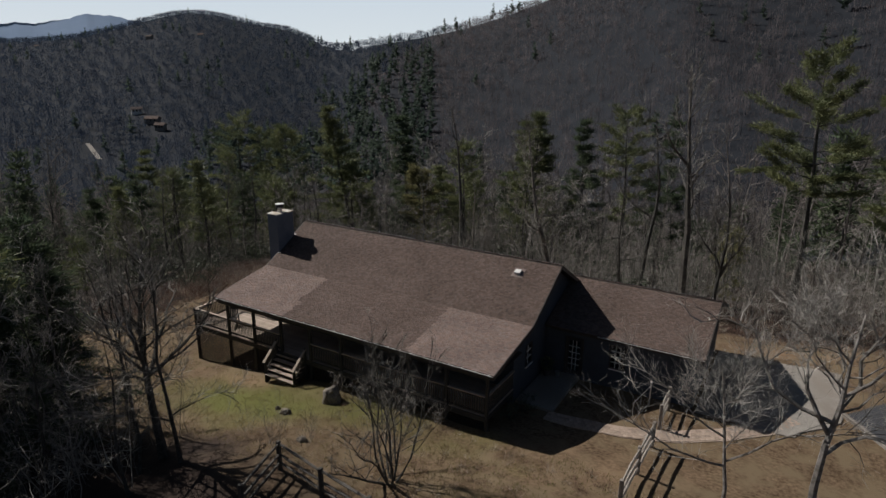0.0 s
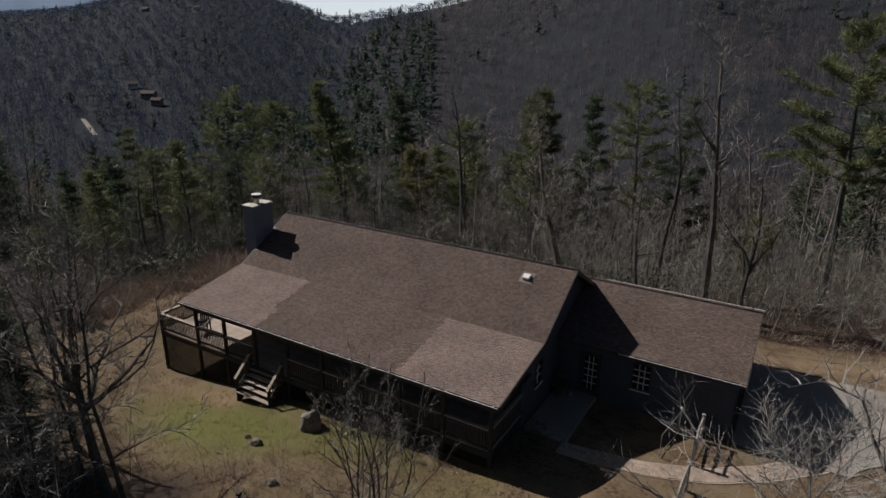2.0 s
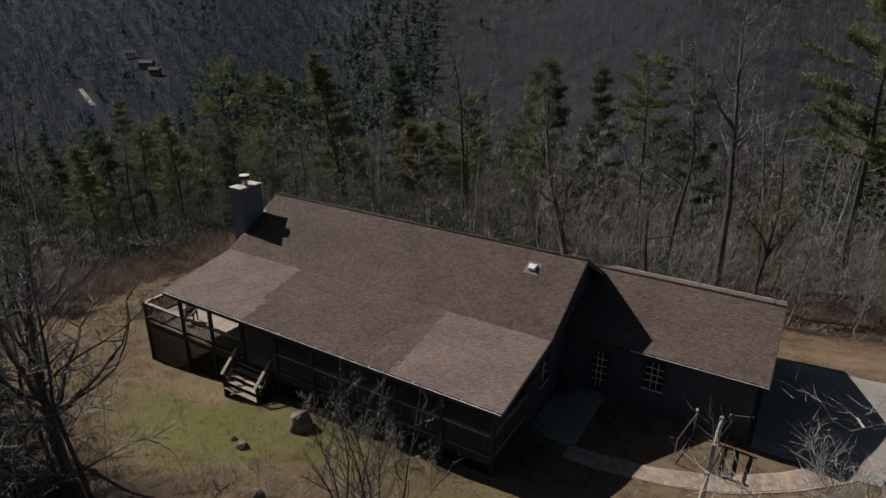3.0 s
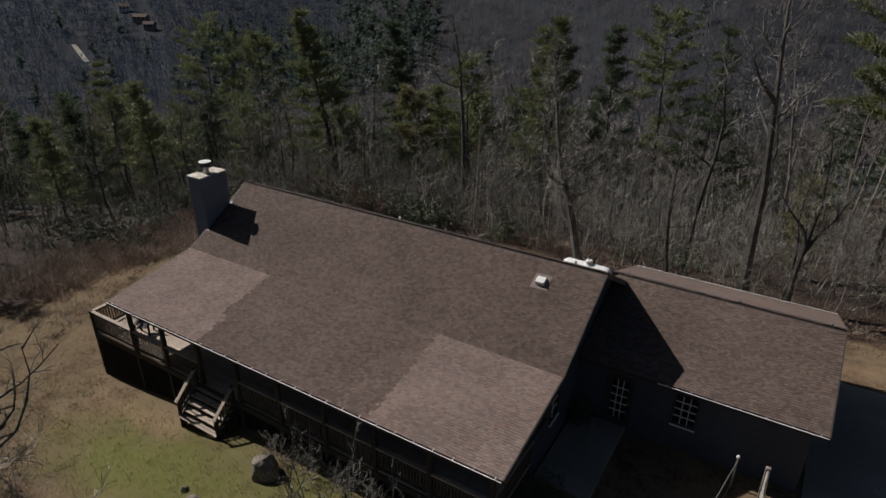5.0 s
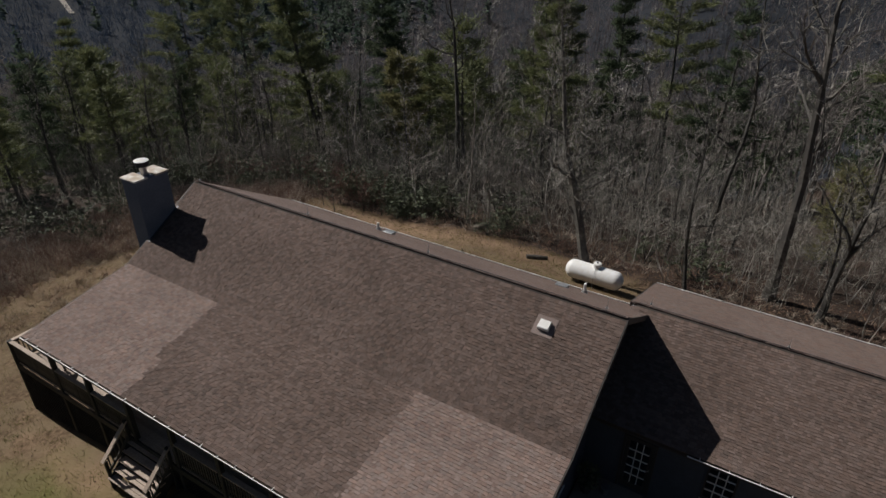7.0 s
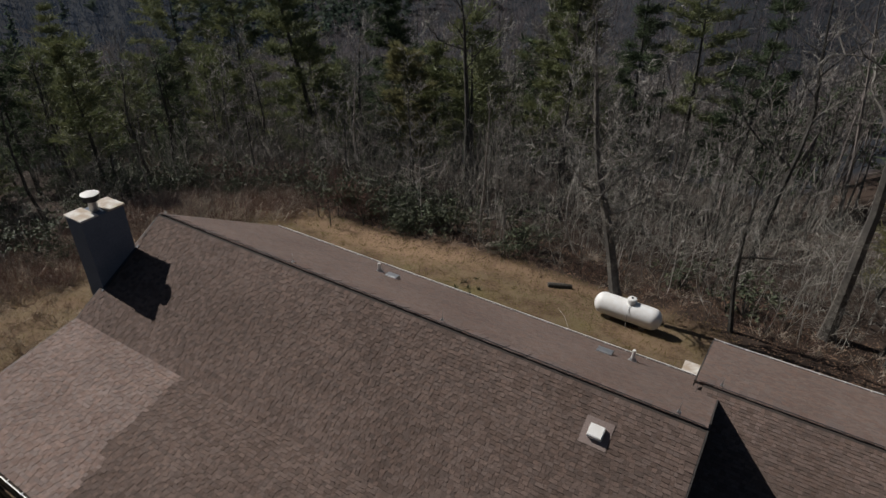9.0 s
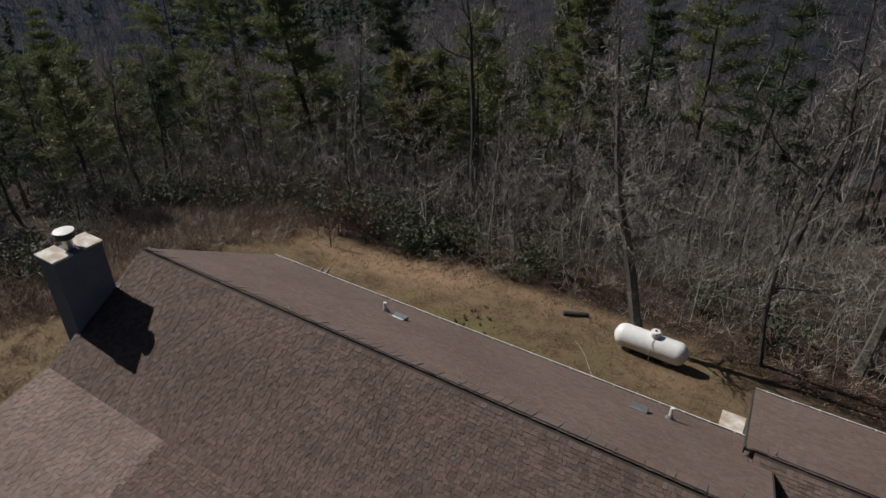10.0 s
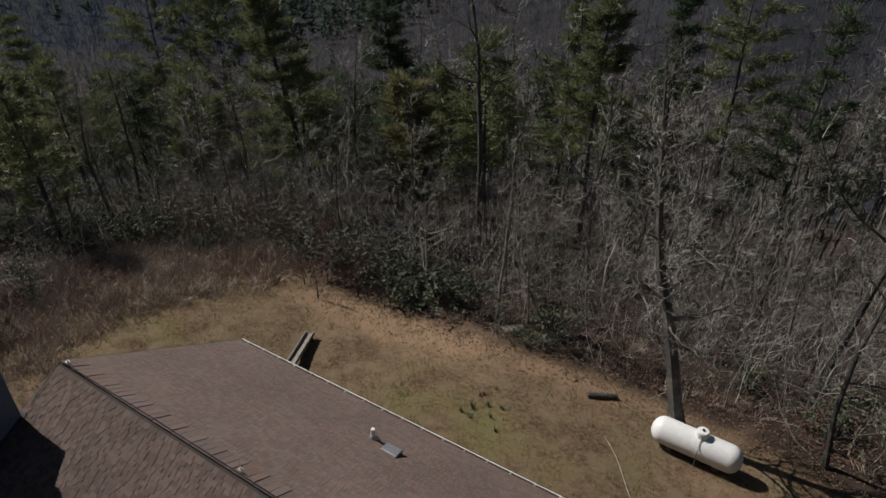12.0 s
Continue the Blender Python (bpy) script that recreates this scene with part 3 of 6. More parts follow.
def shingle_slope(roof, origin, along, up, length, slope, light=None, single=None, clip=None, sheen=False):
    """Courses of laminated shingles over a slope. light(u, v): whether a newer, paler one lies there; single: stretch whose shingles are objects."""
    o, u, v = Vector(origin), Vector(along).normalized(), Vector(up).normalized()
    n = u.cross(v)
    basis = Matrix((u, v, n)).transposed().to_4x4()
    rng = random.Random(int(origin[0] * 7 + origin[1] * 13 + slope * 100))
    joined = {SHINGLE.name: Shape(), SHINGLE_NEW.name: Shape(), SHINGLE_BACK.name: Shape()}
    rows = int(slope / EXPOSE)
    for i in range(rows):
        a, c = -rng.uniform(0, 0.3), i * EXPOSE
        a, proud = 0.0, i % 2 == 0
        while a < length - 0.01:
            w = rng.choice(TABS)
            if length - a - w < 0.09:
                w = length - a
            proud = not proud if rng.random() < 0.85 else proud
            # Back slopes: flat tabs, with the grazing sheen put into their colour.
            th = 0.02 if proud and not sheen else 0.011
            mid = (a + w / 2, c)
            if clip and not clip(*mid):
                a += w
                continue
            mat = SHINGLE_NEW if light and light(mid[0] + rng.uniform(-0.07, 0.07), c) else SHINGLE_BACK if sheen else SHINGLE
            lift = 0.004 + rng.uniform(0, 0.002)
            p = o + u * a + v * c + n * lift
            if single and single(*mid) and w in TABS:
                ob = new("shingle", TAB_MESHES[(w, th, mat.name)])
                ob.parent = roof
                ob.matrix_basis = Matrix.Translation(p) @ basis
            else:
                t = TAB_SHAPES.get((w, th)) or tab_shape(w, th)
                joined[mat.name].add([p + u * q[0] + v * q[1] + n * q[2] for q in t.v], t.f)
            a += w
    for name, shape in joined.items():
        if shape.v:
            me = bpy.data.meshes.new("shingles")
            me.from_pydata(shape.v, [], shape.f)
            me.materials.append(bpy.data.materials[name])
            tagged(part("shingles", me, None, roof, "paler newer shingles" if name == SHINGLE_NEW.name else "courses of weathered brown shingles, the back ones coloured with sheen"), kind="stuff")


def slab(a, b, x0, x1, t=0.09):
    """A roof slab along x between the (y, z) points a and b, t thick below them."""
    return Shape().prism([a, b, (b[0], b[1] - t), (a[0], a[1] - t)], "x", x0, x1)


def caps(roof, x0, x1, y, z, rise, run):
    """Overlapping caps along the back of the ridge, raised on a vent strip coloured dark as shade."""
    k = rise / run
    n = int((x1 - x0) / 0.19)
    w, lip = 0.36, 0.04
    s = Shape()
    s.add([(0, -lip, 0.008), (0, 0, 0.018), (0, w, -k * w + 0.014), (0.23, -lip, 0.022), (0.23, 0, 0.031), (0.23, w, -k * w + 0.021),
           (0.23, -lip, 0.0), (0.23, 0, 0.0), (0.23, w, -k * w - 0.01), (0, -lip, -0.004), (0, w, -k * w - 0.02)],
          [(0, 3, 4, 1), (1, 4, 5, 2), (3, 6, 7, 4), (4, 7, 8, 5), (0, 9, 6, 3), (2, 5, 8, 10)])
    me = s.mesh("ridge_cap", SHINGLE_BACK)
    part("ridge_vent", Shape().prism([(y - 0.035, z - 0.035 * k), (y, z + 0.02), (y + w - 0.03, z - k * (w - 0.03) + 0.03), (y + w - 0.03, z - k * (w - 0.03) - 0.01), (y, z - 0.01)], "x", x0, x1), UNDERLAY, roof, "ridge vent strip, coloured dark for the shade under the caps")
    for i in range(n):
        ob = new("ridge_cap", me)
        ob.parent = roof
        ob.matrix_basis = pose(x0 + i * (x1 - x0 - 0.04) / n, y, z + 0.02 + 0.004 * math.sin(i * 2.1), 0, 0, 0.8 * math.sin(i * 1.7))
    pts = [(x0 + 0.1, y - 0.9, z - 0.9 * k + 0.035), (x0 + 0.06, y - 0.03, z + 0.07)] + [(x0 + (x1 - x0) * q, y - 0.015 + 0.01 * math.sin(q * 40), z + 0.07) for q in (0.2, 0.4, 0.6, 0.8)] + [(x1 - 0.06, y - 0.03, z + 0.07)]
    part("lightning_cable", Shape().tube(pts, [0.009] * len(pts), 5), METAL_DARK, roof, "dark lightning cable along the ridge")


def build_roofs():
    main = part("roof", slab((EAVE_Y, EAVE_Z), (BEND_Y, BEND_Z), X0, X1), UNDERLAY, house, "low-pitched porch roof of brown shingles")
    low = Vector((0, BEND_Y - EAVE_Y, BEND_Z - EAVE_Z))
    shingle_slope(main, (X0, EAVE_Y - 0.02, EAVE_Z), (1, 0, 0), low, X1 - X0, low.length + 0.02,
                  light=lambda a, c: a < 4.75 + 0.35 * (c < 1.5) or a > 12.6)
    upper = part("roof", slab((BEND_Y, BEND_Z), (0, RIDGE_Z), X0, X1), UNDERLAY, house, "steep front slope of brown shingles")
    up = Vector((0, -BEND_Y, RIDGE_Z - BEND_Z))
    shingle_slope(upper, (X0, BEND_Y, BEND_Z), (1, 0, 0), up, X1 - X0, up.length - 0.12,
                  single=lambda a, c: 9.8 < a < 12.0 and 1.8 < c < 3.6)
    back = part("roof", slab((BACK_Y, EAVE_Z), (0, RIDGE_Z), X0, X1), UNDERLAY, house, "back slope of brown shingles")
    bk = Vector((0, -BACK_Y, RIDGE_Z - EAVE_Z))
    shingle_slope(back, (X1, BACK_Y, EAVE_Z), (-1, 0, 0), bk, X1 - X0, bk.length - 0.12, sheen=True)
    caps(upper, X0, X1, 0, RIDGE_Z, RIDGE_Z - BEND_Z, -BEND_Y)
    wing = part("roof", slab((WE_Y, WE_Z), (WR_Y, WR_Z), WALL_X1 + 0.05, WX1), UNDERLAY, house, "front slope of the wing's brown shingle roof")
    wf = Vector((0, WR_Y - WE_Y, WR_Z - WE_Z))
    shingle_slope(wing, (WALL_X1 + 0.05, WE_Y, WE_Z), (1, 0, 0), wf, WX1 - WALL_X1 - 0.05, wf.length - 0.12)
    wback = part("roof", slab((WB_Y, WE_Z), (WR_Y, WR_Z), WX0, WX1), UNDERLAY, house, "back slope of the wing's brown shingle roof")
    wb = Vector((0, WR_Y - WB_Y, WR_Z - WE_Z))
    shingle_slope(wback, (WX1, WB_Y, WE_Z), (-1, 0, 0), wb, WX1 - WX0, wb.length - 0.12, sheen=True)
    caps(wing, WX0 + 0.02, WX1, WR_Y, WR_Z, WR_Z - WE_Z, WR_Y - WE_Y)
    # rakes and eaves
    def board(points, x0, x1, label=""):
        for a, b in zip(points, points[1:]):
            part("rake_board", Shape().prism([(a[0], a[1] + 0.012), (b[0], b[1] + 0.012), (b[0], b[1] - 0.19), (a[0], a[1] - 0.19)], "x", x0, x1), TRIM, house, label)
    pts = [(EAVE_Y, EAVE_Z), (BEND_Y, BEND_Z), (0, RIDGE_Z), (BACK_Y, EAVE_Z)]
    board(pts, X1 + 0.003, X1 + 0.035, "dark rake board")
    board(pts, X0 - 0.035, X0 - 0.003, "dark rake board")
    wp = [(WE_Y, WE_Z), (WR_Y, WR_Z), (WB_Y, WE_Z)]
    board(wp, WX1 + 0.003, WX1 + 0.035, "dark rake board")
    board(wp[1:], WX0 - 0.035, WX0 - 0.003, "dark rake board")
    for name, x0, x1, y, z, s in (("gutter", X0, X1, EAVE_Y, EAVE_Z, -1), ("gutter", X0, X1, BACK_Y, EAVE_Z, 1), ("gutter", 19.3, WX1, WE_Y, WE_Z, -1), ("gutter", WX0, WX1, WB_Y, WE_Z, 1)):
        g = Shape().prism([(y + s * 0.01, z - 0.085), (y + s * 0.085, z - 0.085), (y + s * 0.09, z - 0.01), (y + s * 0.077, z - 0.01), (y + s * 0.072, z - 0.072), (y + s * 0.025, z - 0.072), (y + s * 0.02, z - 0.03), (y + s * 0.01, z - 0.03)], "x", x0, x1)
        gut = part(name, g, TRIM, house, "dark metal gutter with a pale lip")
        part("lip", Shape().box(x0, min(y + s * 0.07, y + s * 0.094), z - 0.012, x1, max(y + s * 0.07, y + s * 0.094), z + 0.003), WHITE, gut, "white rolled lip")
        part("debris", Shape().box(x0 + 0.02, min(y + s * 0.027, y + s * 0.07), z - 0.07, x1 - 0.02, max(y + s * 0.027, y + s * 0.07), z - 0.025), LITTER_DARK, gut, "dark leaf debris in the gutter")
        k = int((x1 - x0) / 0.62)
        for i in range(k):
            x = x0 + 0.3 + i * (x1 - x0 - 0.5) / max(k - 1, 1)
            part("hanger", Shape().box(x - 0.009, min(y - s * 0.02, y + s * 0.11), z + 0.0, x + 0.009, max(y - s * 0.02, y + s * 0.095), z + 0.02), WHITE, gut)
    part("fascia", Shape().box(X0, EAVE_Y + 0.012, EAVE_Z - 0.21, X1, EAVE_Y + 0.05, EAVE_Z - 0.085), TRIM, house)
    part("soffit", Shape().box(X0 + 0.03, EAVE_Y + 0.06, EAVE_Z - 0.22, X1 - 0.03, WALL_F - 0.01, EAVE_Z - 0.19), TRIM, house)
    part("soffit", Shape().box(X0 + 0.03, WALL_B + 0.01, EAVE_Z - 0.2, X1 - 0.03, BACK_Y - 0.02, EAVE_Z - 0.12), TRIM, house)
    part("soffit", Shape().box(WALL_X1 + 0.4, WE_Y + 0.02, WE_Z - 0.16, WX1 - 0.03, -0.46, WE_Z - 0.1), TRIM, house)


build_roofs()


def build_chimney():
    c = new("chimney")
    c.parent = house
    tagged(c, "blue-grey stuccoed chimney with a pale cap slab")
    x0, x1, y0, y1, top = -0.68, 0.1, -2.5, -1.16, 6.86
    part("shaft", Shape().box(x0, y0, -1.6, x1, y1, top - 0.06), STUCCO, c, bevel=0.012)
    part("crown", Shape().box(x0, y0, top - 0.06, x1, y1, top - 0.02), STUCCO, c)
    for a, b in ((y0 - 0.04, (y0 + y1) / 2 - 0.15), ((y0 + y1) / 2 + 0.15, y1 + 0.04)):
        part("cap_slab", Shape().box(x0 - 0.04, a, top - 0.02, x1 + 0.04, b, top + 0.04), CAP_SLAB, c, "pale stained concrete cap slab", bevel=0.01)
    cx, cy = (x0 + x1) / 2, (y0 + y1) / 2
    part("flue", Shape().tube([(cx, cy, top), (cx, cy, top + 0.36)], [0.13, 0.13], 14), METAL, c, "grey metal flue pipe")
    part("spark_screen", Shape().tube([(cx, cy, top + 0.34), (cx, cy, top + 0.52)], [0.235, 0.235], 18), METAL_DARK, c, "dark cylindrical spark screen")
    part("rain_cap", Shape().tube([(cx, cy, top + 0.52), (cx, cy, top + 0.54), (cx, cy, top + 0.57)], [0.255, 0.26, 0.04], 20), WHITE, c, "round pale metal rain cap")
    part("flashing", Shape().prism([(y0 - 0.08, main_height(y0 - 0.08) + 0.02), (y1 + 0.08, main_height(y1 + 0.08) + 0.02), (y1 + 0.08, main_height(y1 + 0.08) + 0.035), (y0 - 0.08, main_height(y0 - 0.08) + 0.035)], "x", x1, x1 + 0.1), METAL_DARK, c)


build_chimney()


def on_roof(x, y, z, tilt):
    return pose(x, y, z, tilt)


def build_roof_fittings():
    fr, bk = math.degrees(math.atan2(RIDGE_Z - BEND_Z, -BEND_Y)), -math.degrees(math.atan2(RIDGE_Z - EAVE_Z, BACK_Y))
    # square vent hood on the front slope
    v = new("roof_vent")
    v.parent = house
    v.matrix_basis = on_roof(15.05, -0.86, main_height(-0.86) + 0.02, fr)
    tagged(v, "white square roof vent hood")
    part("flange", Shape().box(-0.3, -0.3, 0.0, 0.3, 0.3, 0.012), SHINGLE_NEW, v, "weathered flashing")
    part("hood", Shape().prism([(-0.15, 0.02), (0.15, 0.02), (0.15, 0.11), (-0.12, 0.16), (-0.15, 0.13)], "x", -0.16, 0.16), WHITE, v, bevel=0.012)
    # low slant vents and plumbing pipes on the back slope
    for x, y in ((6.9, 3.1), (13.95, 3.45)):
        b = new("roof_vent")
        b.parent = house
        b.matrix_basis = on_roof(x, y, main_height(y) + 0.02, bk)
        tagged(b, "low grey slant-back roof vent")
        part("hood", Shape().prism([(-0.14, 0.0), (0.14, 0.0), (0.14, 0.11), (0.1, 0.12), (-0.14, 0.03)], "x", -0.22, 0.22), METAL, b, bevel=0.008)
    for x, y, h in ((6.25, 3.28, 0.32), (14.68, 3.72, 0.38)):
        p = new("plumbing_vent")
        p.parent = house
        p.matrix_basis = pose(x, y, main_height(y) + 0.01)
        tagged(p, "white plumbing vent pipe with a boot")
        part("pipe", Shape().tube([(0, 0, -0.05), (0, 0, h)], [0.05, 0.05], 12), WHITE, p)
        part("boot", Shape().tube([(0, 0, -0.06), (0, 0, 0.06), (0, 0, 0.12)], [0.16, 0.09, 0.062], 12), METAL, p)
    for x, y, z in ((5.75, 0.05, RIDGE_Z), (10.7, 0.05, RIDGE_Z), (0.25, 0.02, RIDGE_Z), (16.4, 0.05, RIDGE_Z), (17.0, WR_Y + 0.05, WR_Z), (20.9, WR_Y, WR_Z), (23.7, WR_Y, WR_Z)):
        r = new("lightning_rod")
        r.parent = house
        r.matrix_basis = pose(x, y, z + 0.08)
        tagged(r, "thin metal lightning rod on a small base")
        part("base", Shape().box(-0.04, -0.03, 0, 0.04, 0.03, 0.025).box(-0.015, -0.015, 0.025, 0.015, 0.015, 0.06), METAL, r)
        part("rod", Shape().tube([(0, 0, 0.03), (0.01, 0, 0.3)], [0.008, 0.003], 5), METAL, r)


build_roof_fittings()


# ---- porch, deck and steps ----
def railing(parent, a, b, floor, gap=0.115):
    a, b = Vector((*a, floor)), Vector((*b, floor))
    up = Vector((0, 0, 1))
    part("handrail", Shape().beam(a + up * 0.93, b + up * 0.93, 0.14, 0.04), WOOD_PALE, parent, "sun-bleached handrail")
    part("top_rail", Shape().beam(a + up * 0.86, b + up * 0.86, 0.04, 0.09), WOOD_DARK, parent)
    part("bottom_rail", Shape().beam(a + up * 0.12, b + up * 0.12, 0.04, 0.09), WOOD_DARK, parent)
    n = max(int((b - a).length / gap), 1)
    me = Shape().box(-0.018, -0.018, 0.16, 0.018, 0.018, 0.82).mesh("baluster", WOOD_MID)
    for i in range(n):
        ob = new("baluster", me)
        ob.parent = parent
        ob.matrix_basis = Matrix.Translation(a.lerp(b, (i + 0.5) / n))


def build_porch():
    porch = thing("porch", "raised wooden porch and deck with dark posts, balusters and lattice skirting", "porch")
    fx, fy, wy = -2.1, -7.2, WALL_F
    # boards along the house
    n = int((wy - fy) / 0.145)
    for x0, x1 in ((fx, 2.6), (2.6, 7.4), (7.4, 12.1), (12.1, 16.6)):
        me = Shape().box(0.003, 0.004, -0.03, x1 - x0 - 0.003, 0.141, 0).mesh("deck_board", WOOD_PALE)
        for i in range(n):
            ob = new("deck_board", me)
            ob.parent = porch
            ob.matrix_basis = pose(x0, fy + 0.03 + i * 0.145, DECK_Z + 0.001 * (i % 3))
    part("rim_joist", Shape().box(fx, fy - 0.03, DECK_Z - 0.26, 16.6, fy + 0.01, DECK_Z - 0.03), WOOD_DARK, porch)
    part("rim_joist", Shape().box(fx - 0.03, fy + 0.012, DECK_Z - 0.26, fx + 0.01, wy, DECK_Z - 0.03), WOOD_DARK, porch)
    part("rim_joist", Shape().box(16.56, fy + 0.012, DECK_Z - 0.26, 16.6, wy, DECK_Z - 0.03), WOOD_DARK, porch)
    posts = [0.72 + i * 1.985 for i in range(9)]
    for i, x in enumerate(posts):
        g = ground_z(x, fy) - 0.3
        part("post", Shape().box(x - 0.07, fy - 0.02, g, x + 0.07, fy + 0.12, EAVE_Z - 0.2), WOOD_DARK, porch, bevel=0.008)
    part("beam", Shape().box(0.1, fy - 0.01, EAVE_Z - 0.42, 16.7, fy + 0.11, EAVE_Z - 0.2), WOOD_DARK, porch)
    g = ground_z(fx, fy) - 0.3
    part("post", Shape().box(fx - 0.03, fy - 0.03, g, fx + 0.11, fy + 0.11, DECK_Z + 0.96), WOOD_DARK, porch, bevel=0.008)
    part("post", Shape().box(fx - 0.03, wy - 0.14, g, fx + 0.11, wy, DECK_Z + 0.96), WOOD_DARK, porch, bevel=0.008)
    railing(porch, (fx + 0.04, fy + 0.11), (fx + 0.04, wy - 0.14), DECK_Z)
    railing(porch, (fx + 0.11, wy - 0.07), (WALL_X0, wy - 0.07), DECK_Z)
    edges = [fx + 0.04] + posts
    for a, b in zip(edges, edges[1:]):
        if 4.0 < (a + b) / 2 < 6.6:
            continue
        railing(porch, (a + 0.07, fy + 0.05), (b - 0.07, fy + 0.05), DECK_Z)
    railing(porch, (16.56, fy + 0.12), (16.56, wy), DECK_Z)
    # lattice skirting
    for a, b in zip(edges, edges[1:]):
        lat = Shape()
        lo, hi = min(ground_z(a, fy), ground_z(b, fy)) - 0.1, DECK_Z - 0.27
        w = b - a - 0.14
        k = int((w + hi - lo) / 0.11)
        for sgn, off in ((1, 0.0), (-1, 0.008)):
            for i in range(k):
                c = -(hi - lo) + i * 0.11 + 0.05
                p0, p1 = max(c, 0), min(c + hi - lo, w)
                if p1 - p0 < 0.04:
                    continue
                q0, q1 = p0 - c, p1 - c
                pa, pb = (a + 0.07 + p0, lo + q0), (a + 0.07 + p1, lo + q1)
                if sgn < 0:
                    pa, pb = (a + 0.07 + w - p0, lo + q0), (a + 0.07 + w - p1, lo + q1)
                lat.beam((pa[0], fy + 0.04 + off, pa[1]), (pb[0], fy + 0.04 + off, pb[1]), 0.006, 0.035, up=(0, 1, 0.001))
        part("lattice_panel", lat, WOOD_DARK, porch, "crossed lattice strips")
    return porch


build_porch()


def build_deck_chair():
    c = thing("deck_chair", "dark slatted wooden armchair standing on the sunny deck", "chair", at=(-0.1, -6.2, DECK_Z))
    c.matrix_basis = pose(-0.1, -6.2, DECK_Z + 0.003, 0, 0, 35)
    for x in (-0.26, 0.26):
        for y in (-0.24, 0.24):
            part("leg", Shape().box(x - 0.03, y - 0.03, 0, x + 0.03, y + 0.03, 0.58), WOOD_DARK, c)
        part("armrest", Shape().box(x - 0.045, -0.3, 0.58, x + 0.045, 0.3, 0.605), WOOD_MID, c)
    for i in range(5):
        y = -0.24 + i * 0.105
        part("seat_slat", Shape().box(-0.23, y, 0.38, 0.23, y + 0.085, 0.405), WOOD_DARK, c)
        x = -0.23 + i * 0.096
        part("back_slat", Shape().beam((x + 0.04, 0.27, 0.4), (x + 0.04, 0.4, 0.98), 0.075, 0.02, up=(0, 1, 0)), WOOD_DARK, c)


build_deck_chair()


def build_steps():
    st = thing("porch_steps", "short wide open wooden stair with pale treads and two handrails", "stairs")
    x0, x1, yb, zb = 4.38, 6.32, -8.2, 0.2
    n, run, rise = 5, 0.215, 0.19
    for i in range(n):
        y, z = yb + run * i, zb + rise * i
        for k in (0, 1):
            part("tread", Shape().box(x0 - 0.02, y + k * 0.125, z - 0.035, x1 + 0.02, y + 0.115 + k * 0.125, z), WOOD_PALE, st, bevel=0.004)
    g = ground_z(5.3, -8.2)
    top = zb + rise * (n - 1)
    slope = rise / run
    for x in (x0 + 0.02, x1 - 0.02):
        part("stringer", Shape().prism([(yb + 0.02, zb - 0.04), (yb + run * n, top + rise - 0.08), (yb + run * n, top - 0.3), (yb + 0.25, g - 0.1), (yb + 0.02, g - 0.1)], "x", x - 0.02, x + 0.02), WOOD_DARK, st)
        out = -0.045 if x < 5 else 0.045
        part("newel", Shape().box(x + out - 0.045, yb + 0.06, g - 0.2, x + out + 0.045, yb + 0.15, zb + 0.62), WOOD_DARK, st)
        part("newel", Shape().box(x + out - 0.045, yb + run * n - 0.14, g - 0.2, x + out + 0.045, yb + run * n - 0.05, top + 0.8), WOOD_DARK, st)
        a, b = (x + out, yb + 0.02, zb + 0.64), (x + out, yb + run * n - 0.05, zb + 0.64 + slope * (run * n - 0.07))
        part("handrail", Shape().beam(a, b, 0.14, 0.04), WOOD_PALE, st, "sun-bleached handrail")
        lo, hi = Vector((x + out, yb + 0.1, zb + 0.14)), Vector((x + out, yb + run * n - 0.1, zb + 0.14 + slope * (run * n - 0.2)))
        part("lower_rail", Shape().beam(lo, hi, 0.04, 0.09), WOOD_MID, st)
        for i in range(6):
            p = lo.lerp(hi, (i + 0.8) / 6.6)
            part("baluster", Shape().box(p.x - 0.018, p.y - 0.018, p.z, p.x + 0.018, p.y + 0.018, p.z + 0.5), WOOD_MID, st)


build_steps()


# ---- paving ----
def sheet(name, outline, top, thick, mat, label, category, bevel=0.01):
    """A slab with the given outline; its top follows the land where top is None."""
    s = Shape()
    n = len(outline)
    zs = [top if top is not None else ground_z(*p) + 0.06 for p in outline]
    s.add([(*p, z) for p, z in zip(outline, zs)] + [(*p, z - thick) for p, z in zip(outline, zs)],
          [tuple(range(n)), tuple(range(2 * n - 1, n - 1, -1))] + [(i, i + n, (i + 1) % n + n, (i + 1) % n) for i in range(n)])
    return tagged(part(name, s, mat, bevel=bevel), label, category, kind="structure")


